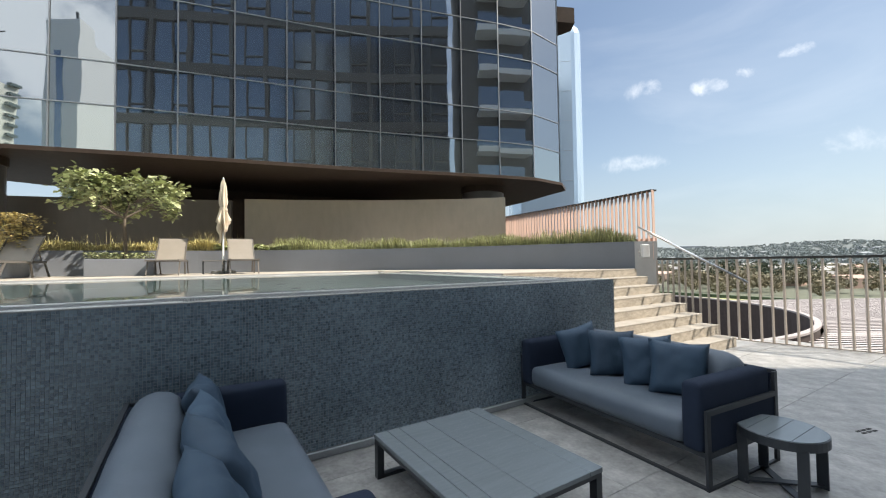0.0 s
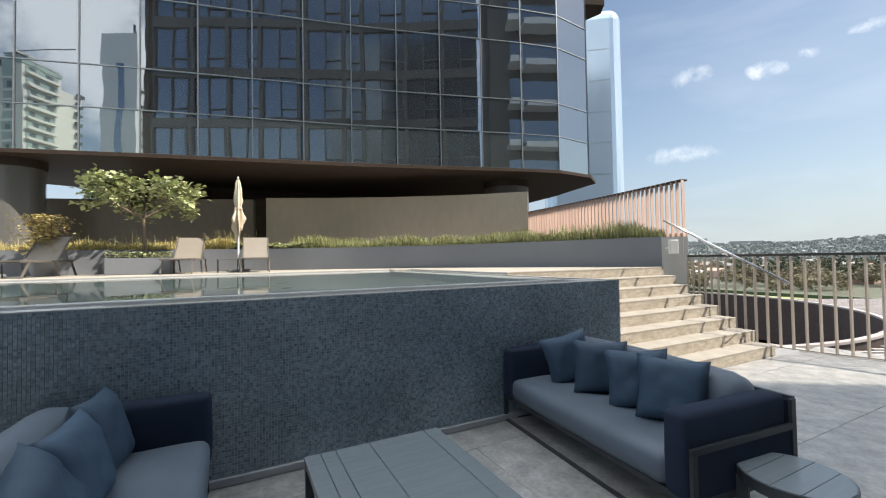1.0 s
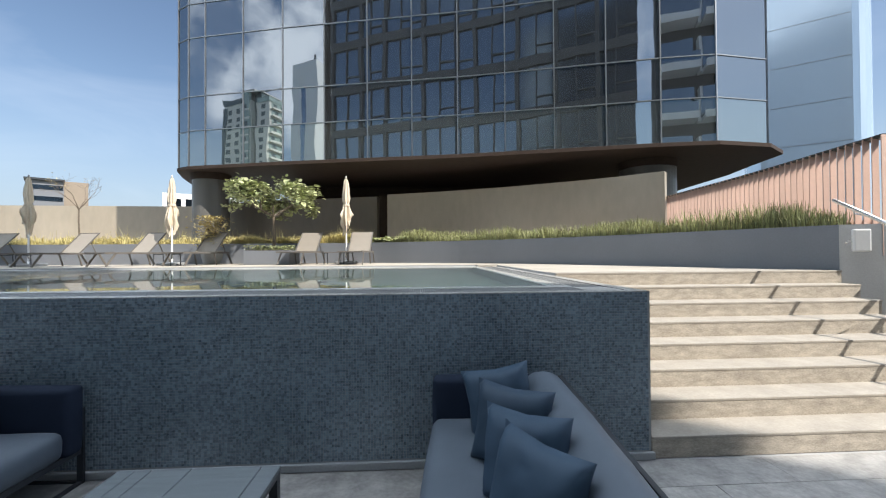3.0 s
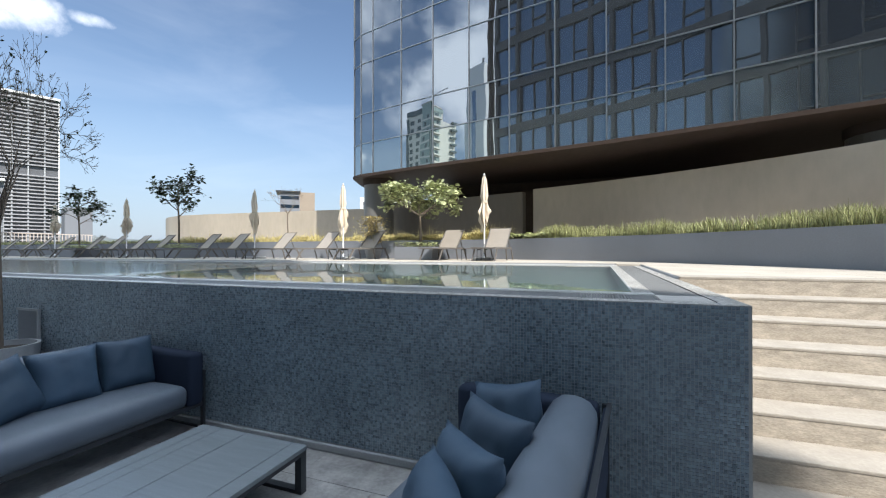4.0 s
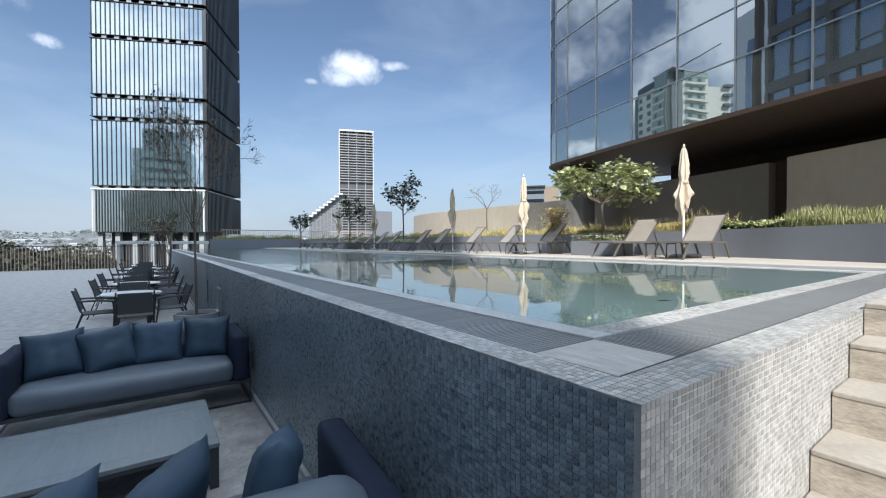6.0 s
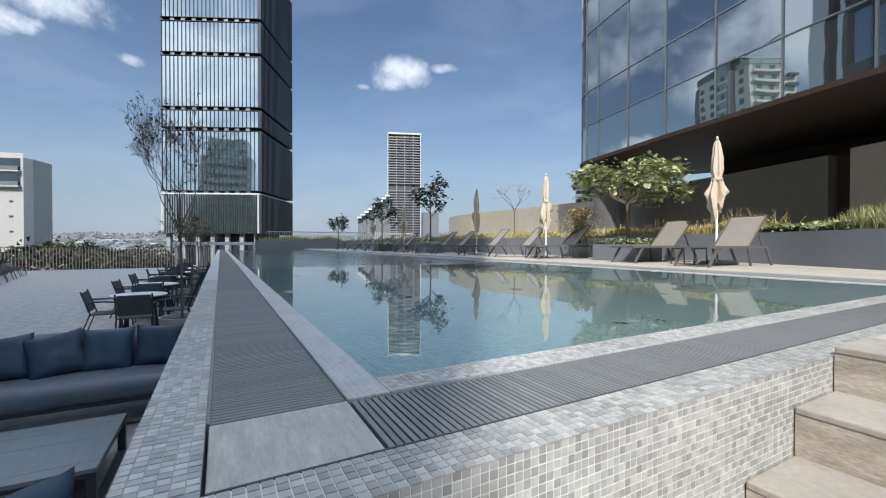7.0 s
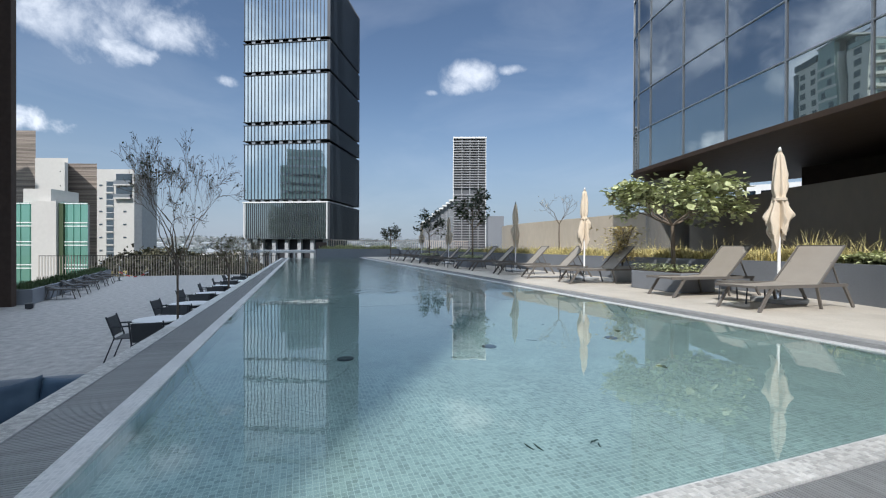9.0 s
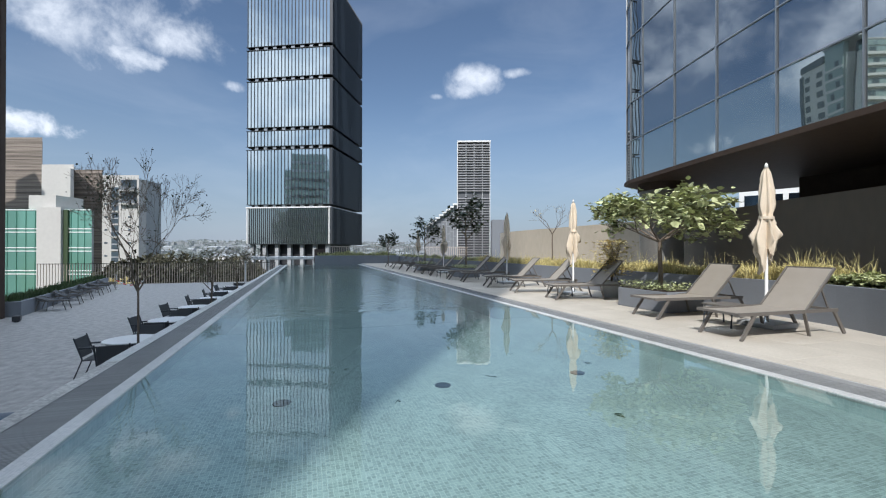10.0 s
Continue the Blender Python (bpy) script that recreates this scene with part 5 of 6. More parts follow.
def coffee_table(m):
    t = thing("coffee_table", "low slate-grey metal coffee table with planked top", "table", m)
    X, Y, H = 0.47, 0.6, 0.30
    seams = [-X + 2 * X * f for f in (0.0, 0.11, 0.21, 0.45, 0.88, 1.0)]
    for x0, x1 in zip(seams, seams[1:]):
        part("plank", block(x0 + 0.002, x1 - 0.002, -Y, Y, H - 0.03, H, bevel=0.003, seg=1), TABLE_TOP, t)
    part("apron", block(-X + 0.005, X - 0.005, -Y + 0.005, Y - 0.005, H - 0.055, H - 0.032), DARK_METAL, t)
    for sy in (-1, 1):
        y = sy * (Y - 0.03)
        leg = bmesh.new()
        for x in (-X + 0.03, X - 0.03):
            bar(leg, (x, y, 0), (x, y, H - 0.05), 0.05, 0.05)
        bar(leg, (-X + 0.03, y, 0.012), (X - 0.03, y, 0.012), 0.05, 0.024)
        part("leg_frame", leg, DARK_METAL, t)
    return t


coffee_table(pose(1.62, 2.17, 0))


def side_table(m, label):
    t = thing("side_table", label, "side table", m, group="side tables")
    R, H = 0.24, 0.38
    for k in range(4):
        a, b = -R + 2 * R * k / 4 + 0.002, -R + 2 * R * (k + 1) / 4 - 0.002
        outline = [(math.sqrt(max(0, R * R - y * y)), y) for y in np.linspace(a, b, 9)]
        outline += [(-x, y) for x, y in outline[::-1]]
        outline = [p for i, p in enumerate(outline) if i == 0 or math.dist(p, outline[i - 1]) > 1e-4]
        part("slat", prism(bmesh.new(), outline, H - 0.02, H), TABLE_TOP, t)
    part("rim", lathe(bmesh.new(), [(R, H - 0.06), (R + 0.008, H - 0.06), (R + 0.008, H - 0.004), (R, H - 0.004)], 40), DARK_METAL, t)
    for k in range(4):
        a = math.pi / 4 + k * math.pi / 2
        c, s = math.cos(a), math.sin(a)
        part("leg", bar(bmesh.new(), (c * (R - 0.01), s * (R - 0.01), 0.0), (c * (R - 0.01), s * (R - 0.01), H - 0.05), 0.06, 0.015), DARK_METAL, t, m=pose(0, 0, 0))
    for k in range(2):
        a = math.pi / 4 + k * math.pi / 2
        c, s = math.cos(a) * (R - 0.01), math.sin(a) * (R - 0.01)
        part("foot_bar", bar(bmesh.new(), (c, s, 0.01 + 0.012 * k), (-c, -s, 0.01 + 0.012 * k), 0.05, 0.012), DARK_METAL, t)
    return t


side_table(pose(3.38, 1.14, 0), "round slate-grey slatted side table beside the sofa")
side_table(pose(0.1, 1.02, 0), "round slate-grey slatted side table at the sofa end")
drain = thing("floor_drain", "small dark slotted drain in the paving", "drain", pose(5.0, 1.08, 0, 0, 0, -15))
for k in range(3):
    for j in range(2):
        part("slot", block(-0.09 + 0.07 * k, -0.04 + 0.07 * k, -0.03 + 0.04 * j, -0.01 + 0.04 * j, 0.0, 0.004), GAP_SHADE, drain)

# ---- dining tables and chairs ----
def dining_chair(m):
    c = thing("dining_chair", "dark metal armchair with grey sling seat", "chair", m, group="dining chairs")
    part("seat", block(-0.24, 0.24, -0.22, 0.24, 0.42, 0.44, bevel=0.008, seg=1), MESH_DARK, c)
    part("backrest", block(-0.23, 0.23, -0.008, 0.008, 0, 0.36, bevel=0.006, seg=1), MESH_DARK, c, m=pose(0, -0.23, 0.48, 15, 0, 0))
    for sx in (-1, 1):
        x = sx * 0.25
        part("front_leg", tube(bmesh.new(), [(x, 0.28, 0), (x, 0.22, 0.45), (x, 0.2, 0.64)], 0.014, 6), DARK_METAL, c)
        part("back_leg", tube(bmesh.new(), [(x, -0.36, 0), (x, -0.2, 0.45), (x, -0.33, 0.85)], 0.014, 6), DARK_METAL, c)
        part("armrest", tube(bmesh.new(), [(x, 0.22, 0.63), (x, 0.0, 0.66), (x, -0.27, 0.66)], 0.018, 6), DARK_METAL, c)
    part("stretcher", tube(bmesh.new(), [(-0.25, 0.2, 0.42), (0.25, 0.2, 0.42)], 0.012, 6), DARK_METAL, c)
    return c


def dining_table(m):
    t = thing("dining_table", "round pale grey dining table on dark legs", "table", m, group="dining tables")
    part("tabletop", lathe(bmesh.new(), [(0.44, 0.712), (0.45, 0.72), (0.45, 0.732), (0.44, 0.74)], 40), TABLE_PALE, t, "pale grey round top")
    part("apron", lathe(bmesh.new(), [(0.38, 0.66), (0.38, 0.711)], 32), DARK_METAL, t)
    for k in range(4):
        a = math.pi / 4 + k * math.pi / 2
        part("leg", bar(bmesh.new(), (0.3 * math.cos(a), 0.3 * math.sin(a), 0.66), (0.36 * math.cos(a), 0.36 * math.sin(a), 0), 0.045, 0.045), DARK_METAL, t)
    return t


TABLE_PALE = material("pale_grey_laminate", (0.68, 0.69, 0.69), 0.35, vary=0.06)
MESH_DARK = material("charcoal_sling_mesh", (0.06, 0.065, 0.07), 0.75, vary=0.08, grain=500, bump=0.3)
t0, c0 = None, None
for i, x in enumerate((-4.15, -6.5, -8.9, -11.3, -13.7, -16.1)):
    m = pose(x, 2.1, 0)
    t0 = copy_thing(t0, m) if t0 else dining_table(m)
    for k, (dx, dy, a) in enumerate(((0.70, 0.05, 90), (-0.70, -0.03, -90), (0.04, 0.60, 180), (-0.05, -0.50, 0))):
        mm = m @ pose(dx + rng.uniform(-0.05, 0.05), dy + rng.uniform(-0.04, 0.04), 0, 0, 0, a + rng.uniform(-9, 9))
        c0 = copy_thing(c0, mm) if c0 else dining_chair(mm)


# ---- plants ----
def branches(bm, start, direction, length, radius, depth, r, spread, tips, twist=0.25, min_r=0.003, kids=(2, 3), shrink=0.72, lift=0.12):
    """Recursive limbs; gathers the tips where leaves grow."""
    p, d = Vector(start), Vector(direction).normalized()
    pts, n = [p.copy()], 4
    for k in range(n):
        d = (d + Vector((r.gauss(0, 1), r.gauss(0, 1), r.gauss(0, 0.6))) * twist * 0.35).normalized()
        p = p + d * length / n
        pts.append(p.copy())
        if depth <= 1:
            tips.append((p.copy(), d.copy()))
    radii = [max(min_r, radius * (1 - 0.4 * k / n)) for k in range(n + 1)]
    tube(bm, pts, radii, 6 if radius > 0.012 else 4, cap=False)
    if depth == 0:
        return
    for k in range(r.randint(*kids)):
        az, tilt = r.uniform(0, 6.28), r.uniform(0.5, 1.0) * spread
        ref = Vector((0, 0, 1)) if abs(d.z) < 0.9 else Vector((1, 0, 0))
        a = d.cross(ref).normalized()
        b = d.cross(a)
        nd = d * math.cos(tilt) + (a * math.cos(az) + b * math.sin(az)) * math.sin(tilt)
        nd.z += lift
        at = pts[-1] if k < 2 else pts[r.randint(2, n)]
        branches(bm, at, nd, length * shrink * r.uniform(0.8, 1.15), radii[-1] * 0.75, depth - 1, r, spread, tips, twist, min_r, kids, shrink, lift)


def leaf_mesh(name, places, size, r, mat, droop=0.4, cup=0.25):
    """Many folded leaves, four faces each, in one crown."""
    verts, faces = [], []
    for p, d in places:
        s = size * r.uniform(0.6, 1.25)
        out = Vector((d.x + r.gauss(0, 0.7), d.y + r.gauss(0, 0.7), d.z * 0.4 + r.gauss(0, 0.35) - droop * r.random())).normalized()
        side = out.cross(Vector((r.gauss(0, 0.25), r.gauss(0, 0.25), 1))).normalized()
        up = side.cross(out)
        k = len(verts)
        for a, b, c in ((0, 0, 0), (0.45, -0.46, cup), (0.5, 0, 0), (0.45, 0.46, cup), (1.0, 0, -0.12), (0.1, -0.3, cup * 0.7), (0.1, 0.3, cup * 0.7)):
            verts.append(tuple(p + out * a * s + side * b * s + up * c * s * 0.5))
        faces += [(k, k + 5, k + 1, k + 2), (k, k + 2, k + 3, k + 6), (k + 2, k + 1, k + 4), (k + 2, k + 4, k + 3)]
    me = quad_mesh(name, verts, faces, mat)
    me.polygons.foreach_set("use_smooth", [True] * len(me.polygons))
    return me


def leafy_tree(m, label, seed, trunk_h, trunk_r, limb, depth, spread, leaf, per_tip, mat, name="tree", group="trees", lean=0.1, cloud_r=0.1, kids=(2, 3), min_r=0.003, shrink=0.72, lift=0.12, n_limbs=4, stagger=0.0, crown_base=0.0):
    t = thing(name, label, "tree", m, group=group)
    r = random.Random(seed)
    bm, tips = bmesh.new(), []
    top = Vector((r.uniform(-lean, lean), r.uniform(-lean, lean), trunk_h))
    tube(bm, [(0, 0, -0.05), top * 0.35 + Vector((lean * 0.3, 0, 0)), top * 0.7, top], [trunk_r * 1.25, trunk_r, trunk_r * 0.9, trunk_r * 0.85], 10, cap=False)
    for k in range(n_limbs):
        a = 6.283 / n_limbs * (k * 2.4 if stagger else k) + r.uniform(-0.4, 0.4)
        branches(bm, top * (1 - stagger * k / n_limbs), (math.cos(a) * spread, math.sin(a) * spread, r.uniform(0.55, 0.95)), limb, trunk_r * 0.6, depth, r, 0.75, tips, kids=kids, min_r=min_r, shrink=shrink, lift=lift)
    part("trunk", bm, BARK, t, smooth=True)
    places = []
    for p, d in tips:
        for _ in range(per_tip if per_tip >= 1 else (1 if r.random() < per_tip else 0)):
            q = p + Vector((r.gauss(0, 1), r.gauss(0, 1), r.gauss(0, 0.7))) * cloud_r
            if q.z > crown_base:
                places.append((q, d))
    if places:
        part("crown", leaf_mesh("crown", places, leaf, r, mat), None, t, "broad green leaves" if leaf > 0.09 else "sparse dark leaves")
    return t


def box_planter(m, sx, sy, h, label, shrub=True, seed=1):
    b = thing("planter_box", label, "planter", m, group="planter boxes")
    bm = block(-sx, sx, -sy, sy, 0, h, bevel=0.012, seg=2)
    part("body", bm, PLANTER, b)
    part("soil", block(-sx + 0.04, sx - 0.04, -sy + 0.04, sy - 0.04, h, h + 0.01), SOIL, b)
    if shrub:
        r = random.Random(seed)
        pl = [(Vector((r.uniform(-sx, sx), r.uniform(-sy, sy), h + 0.02 + 0.13 * r.random() ** 1.5)), Vector((r.gauss(0, 1), r.gauss(0, 1), 0.5))) for _ in range(900)]
        part("ground_cover", leaf_mesh("ground_cover", pl, 0.05, r, LEAF, 0.2), None, b, "low leafy ground cover")
    return b


# broad-leaved tree in its box on the deck
box_planter(pose(-1.2, 12.0, DECK), 0.62, 0.45, 0.38, "grey square planter box with leafy ground cover", seed=3)
leafy_tree(pose(-1.16, 12.0, DECK + 0.38), "small spreading tree with broad pale green leaves", 16, 0.95, 0.042, 0.46, 4, 1.1, 0.12, 2, LEAF, cloud_r=0.1, lean=0.05, shrink=0.74, lift=0.2, n_limbs=7, crown_base=0.95)
box_planter(pose(-11.5, 11.9, DECK), 0.6, 0.45, 0.38, "grey square planter box under a dark-leaved tree", seed=5)
leafy_tree(pose(-11.5, 11.95, DECK + 0.38), "slim tree with sparse dark leaves", 47, 2.3, 0.034, 0.5, 2, 0.85, 0.15, 1, LEAF_DARK, cloud_r=0.05, kids=(3, 4), lift=0.1, n_limbs=10, stagger=0.52)
box_planter(pose(-17.5, 11.8, DECK), 0.6, 0.45, 0.38, "grey square planter box under a dark-leaved tree", seed=6)
leafy_tree(pose(-17.5, 11.8, DECK + 0.38), "slim tree with sparse dark leaves", 9, 1.9, 0.032, 0.5, 2, 0.9, 0.15, 1, LEAF_DARK, cloud_r=0.08, kids=(3, 4), n_limbs=9, stagger=0.5)
leafy_tree(pose(-24.5, 11.0, DECK), "slim tree with sparse dark leaves", 10, 1.7, 0.032, 0.46, 2, 0.9, 0.15, 1, LEAF_DARK, cloud_r=0.08, kids=(3, 4), n_limbs=9, stagger=0.4)
leafy_tree(pose(-8.0, 14.0, 1.86), "leafless pale young tree in the planter", 12, 1.2, 0.025, 0.5, 3, 0.4, 0.04, 0.15, LEAF_DRY)


def pot(m, r0, h, label):
    p = thing("round_pot", label, "pot", m, group="pots")
    part("body", lathe(bmesh.new(), [(r0 * 0.72, 0), (r0 * 0.9, h * 0.5), (r0, h), (r0 * 0.9, h), (r0 * 0.88, h - 0.06)], 36), PLANTER_PALE, p, smooth=False)
    part("soil", lathe(bmesh.new(), [(r0 * 0.86, h - 0.07), (r0 * 0.86, h - 0.055)], 24), SOIL, p)
    return p


pot(pose(-1.95, 2.94, 0), 0.3, 0.6, "tall round pale grey pot by the pool wall")
leafy_tree(pose(-1.95, 2.94, 0.55) @ Matrix.Diagonal((0.62, 0.62, 1.0, 1)), "tall bare potted tree with a few curled leaves", 31, 1.38, 0.027, 0.66, 6, 0.45, 0.05, 0.05, LEAF_DARK, name="bare_tree", group="potted trees", lean=0.03, kids=(2, 3), min_r=0.0024, lift=0.22, cloud_r=0.03, n_limbs=7, shrink=0.7, stagger=0.12)
for i, x in enumerate((-7.7, -12.5, -17.3)):
    pot(pose(x, 2.75, 0), 0.34, 0.5, "round pale grey pot between the dining tables")
    leafy_tree(pose(x, 2.75, 0.45), "slender potted tree, nearly bare, with brown leaves", 40 + i, 1.1, 0.026, 0.42, 4, 0.55, 0.06, 0.35, LEAF_OLIVE, name="potted_tree", group="potted trees", lean=0.06, cloud_r=0.05, lift=0.2, n_limbs=5, stagger=0.3)
pot(pose(-3.1, 12.5, DECK), 0.3, 0.4, "round pale pot on the deck")
r = random.Random(77)
shrub = thing("dry_shrub", "bushy shrub with dry golden leaves in a pot", "shrub", pose(-3.1, 12.5, DECK + 0.36))
pl = [(Vector((r.gauss(0, 0.19), r.gauss(0, 0.19), 0.15 + 0.9 * r.random())), Vector((r.gauss(0, 1), r.gauss(0, 1), 0.6))) for _ in range(1300)]
part("foliage", leaf_mesh("foliage", pl, 0.07, r, LEAF_DRY), None, shrub)
for k in range(9):
    part("stem", tube(bmesh.new(), [(0, 0, 0), (r.gauss(0, 0.1), r.gauss(0, 0.1), 0.5), (r.gauss(0, 0.22), r.gauss(0, 0.22), 1.0)], [0.012, 0.008, 0.004], 5), BARK, shrub)


def grass_strip(name, label, line, depth, n, h, mat, seed, z=PL_TOP - 0.06, curl=0.35, w=0.009):
    """Thousands of arching blades along a planter."""
    r = random.Random(seed)
    verts, faces = [], []
    other = offset_line(line, depth)
    for _ in range(n):
        t = r.random() * (len(line) - 1.001)
        i, k = int(t), t - int(t)
        s = r.random()
        lerp = lambda a, b, q: a + (b - a) * q
        x = lerp(lerp(line[i][0], line[i + 1][0], k), lerp(other[i][0], other[i + 1][0], k), s)
        y = lerp(lerp(line[i][1], line[i + 1][1], k), lerp(other[i][1], other[i + 1][1], k), s)
        hh = h * r.uniform(0.45, 1.1) * (0.75 + 0.5 * noise.noise(Vector((x * 1.3, y * 1.3, seed))))
        az = r.uniform(0, 6.28)
        dx, dy = math.cos(az), math.sin(az)
        lean = curl * r.random()
        k0 = len(verts)
        for f, ww in ((0, 1), (0.5, 0.85), (0.85, 0.5), (1.0, 0.08)):
            ox = dx * lean * hh * f * f
            oy = dy * lean * hh * f * f
            zz = hh * f * (1 - 0.25 * lean * f)
            verts += [(x + ox - dy * w * ww, y + oy + dx * w * ww, z + zz), (x + ox + dy * w * ww, y + oy - dx * w * ww, z + zz)]
        faces += [(k0 + 2 * q, k0 + 2 * q + 1, k0 + 2 * q + 3, k0 + 2 * q + 2) for q in range(3)]
    return tagged(new(name, quad_mesh(name, verts, faces, mat)), label, "grass", kind="stuff")


split = min(range(len(inner)), key=lambda i: abs(inner[i][0] - 2.0) + abs(inner[i][1] - 12.6))
grass_strip("green_grass", "dense tall green grass in the long planter", offset_line(inner, 0.05)[split:], 0.7, 14000, 0.52, GRASS, 5, curl=0.5, w=0.0062)
far_i = min(range(len(inner)), key=lambda i: abs(inner[i][0] + 13))
grass_strip("far_shrubs", "low dark green planting at the planter's far end", offset_line(inner, 0.05)[:far_i + 1], 0.8, 6000, 0.35, GRASS, 8, curl=0.8)
grass_strip("golden_grass", "dry golden feathery grass in the long planter", offset_line(inner, 0.05)[far_i:split - 6], 0.8, 17000, 0.4, GRASS_DRY, 6, curl=0.8)
grass_strip("seed_stems", "tall wispy seed stems above the golden grass", offset_line(inner, 0.05)[far_i:split - 3], 0.8, 900, 0.75, GRASS_DRY, 26, curl=0.9, w=0.004)
r = random.Random(31)
bed = offset_line(inner, 0.05)
bed_far = offset_line(inner, 0.75)
pl = []
for _ in range(5200):
    i = r.randint(split - 7, split + 2)
    q, k = r.random(), r.random()
    p = Vector((*bed[i], 0)).lerp(Vector((*bed[i + 1], 0)), q).lerp(Vector((*bed_far[i], 0)).lerp(Vector((*bed_far[i + 1], 0)), q), k)
    mound = 0.17 + 0.16 * noise.noise(Vector((p.x * 1.9, p.y * 1.9, 3.0)))
    pl.append((Vector((p.x, p.y, PL_TOP - 0.05 + mound * r.random() ** 0.6)), Vector((r.gauss(0, 1), r.gauss(0, 1), 0.7))))
tagged(part("leafy_ground_cover", leaf_mesh("leafy_ground_cover", pl, 0.07, r, LEAF, 0.2), None), "low leafy green shrubs between the grasses", "shrubs", kind="stuff")

# ---- loungers, umbrellas, deck tables ----
def sling_sheet(line, thick):
    """A closed thin sheet across the lounger, along a line of (y, z)."""
    bm = bmesh.new()
    rows = []
    for y, z in line:
        rows.append([bm.verts.new(p) for p in ((-0.285, y, z), (0.285, y, z), (0.285, y, z - thick), (-0.285, y, z - thick))])
    for a, b in zip(rows, rows[1:]):
        for k in range(4):
            bm.faces.new((a[k], a[(k + 1) % 4], b[(k + 1) % 4], b[k]))
    bm.faces.new(rows[0][::-1])
    bm.faces.new(rows[-1])
    bmesh.ops.recalc_face_normals(bm, faces=bm.faces)
    return bm


def lounger(m, back=46, label="taupe sling sun lounger with raised back", cloth=MESH_FABRIC):
    """Local y from foot (0) to head (1.9)."""
    s = thing("sun_lounger", label, "sun lounger", m, group="sun loungers")
    hinge, bl = 1.18, 0.78
    ca, sa = math.cos(radians(back)), math.sin(radians(back))
    seat_line = [(y, 0.352 - 0.02 * math.sin(math.pi * y / hinge)) for y in np.linspace(0.03, hinge, 12)]
    back_line = [(hinge + ca * t, 0.352 + sa * t - 0.012 * math.sin(math.pi * t / bl)) for t in np.linspace(0.0, bl, 8)]
    part("seat_sling", sling_sheet(seat_line, 0.009), cloth, s)
    bs = sling_sheet(back_line, 0.012)
    part("back_sling", bs, cloth, s)
    for sx in (-1, 1):
        x = sx * 0.3
        part("side_rail", bar(bmesh.new(), (x, 0, 0.335), (x, 1.78, 0.335), 0.025, 0.045), TAUPE_METAL, s)
        part("front_leg", bar(bmesh.new(), (x, 0.28, 0.33), (x, 0.04, 0.0), 0.025, 0.045), TAUPE_METAL, s)
        part("back_leg", bar(bmesh.new(), (x, 1.70, 0.34), (x, 1.92, 0.0), 0.025, 0.045), TAUPE_METAL, s)
        part("mid_leg", bar(bmesh.new(), (x, 1.14, 0.33), (x, 1.24, 0.0), 0.022, 0.035), TAUPE_METAL, s)
        part("back_rail", bar(bmesh.new(), (x, hinge, 0.345), (x, hinge + ca * bl, 0.345 + sa * bl), 0.022, 0.03), TAUPE_METAL, s)
        part("strut", bar(bmesh.new(), (x * 0.9, hinge + ca * 0.45, 0.345 + sa * 0.45), (x * 0.9, 1.66, 0.33), 0.015, 0.02), TAUPE_METAL, s)
    for y, z in ((0.02, 0.335), (1.77, 0.335)):
        part("cross_bar", bar(bmesh.new(), (-0.3, y, z), (0.3, y, z), 0.03, 0.03), TAUPE_METAL, s)
    part("top_bar", bar(bmesh.new(), (-0.31, hinge + ca * bl, 0.345 + sa * bl), (0.31, hinge + ca * bl, 0.345 + sa * bl), 0.025, 0.025), TAUPE_METAL, s)
    return s


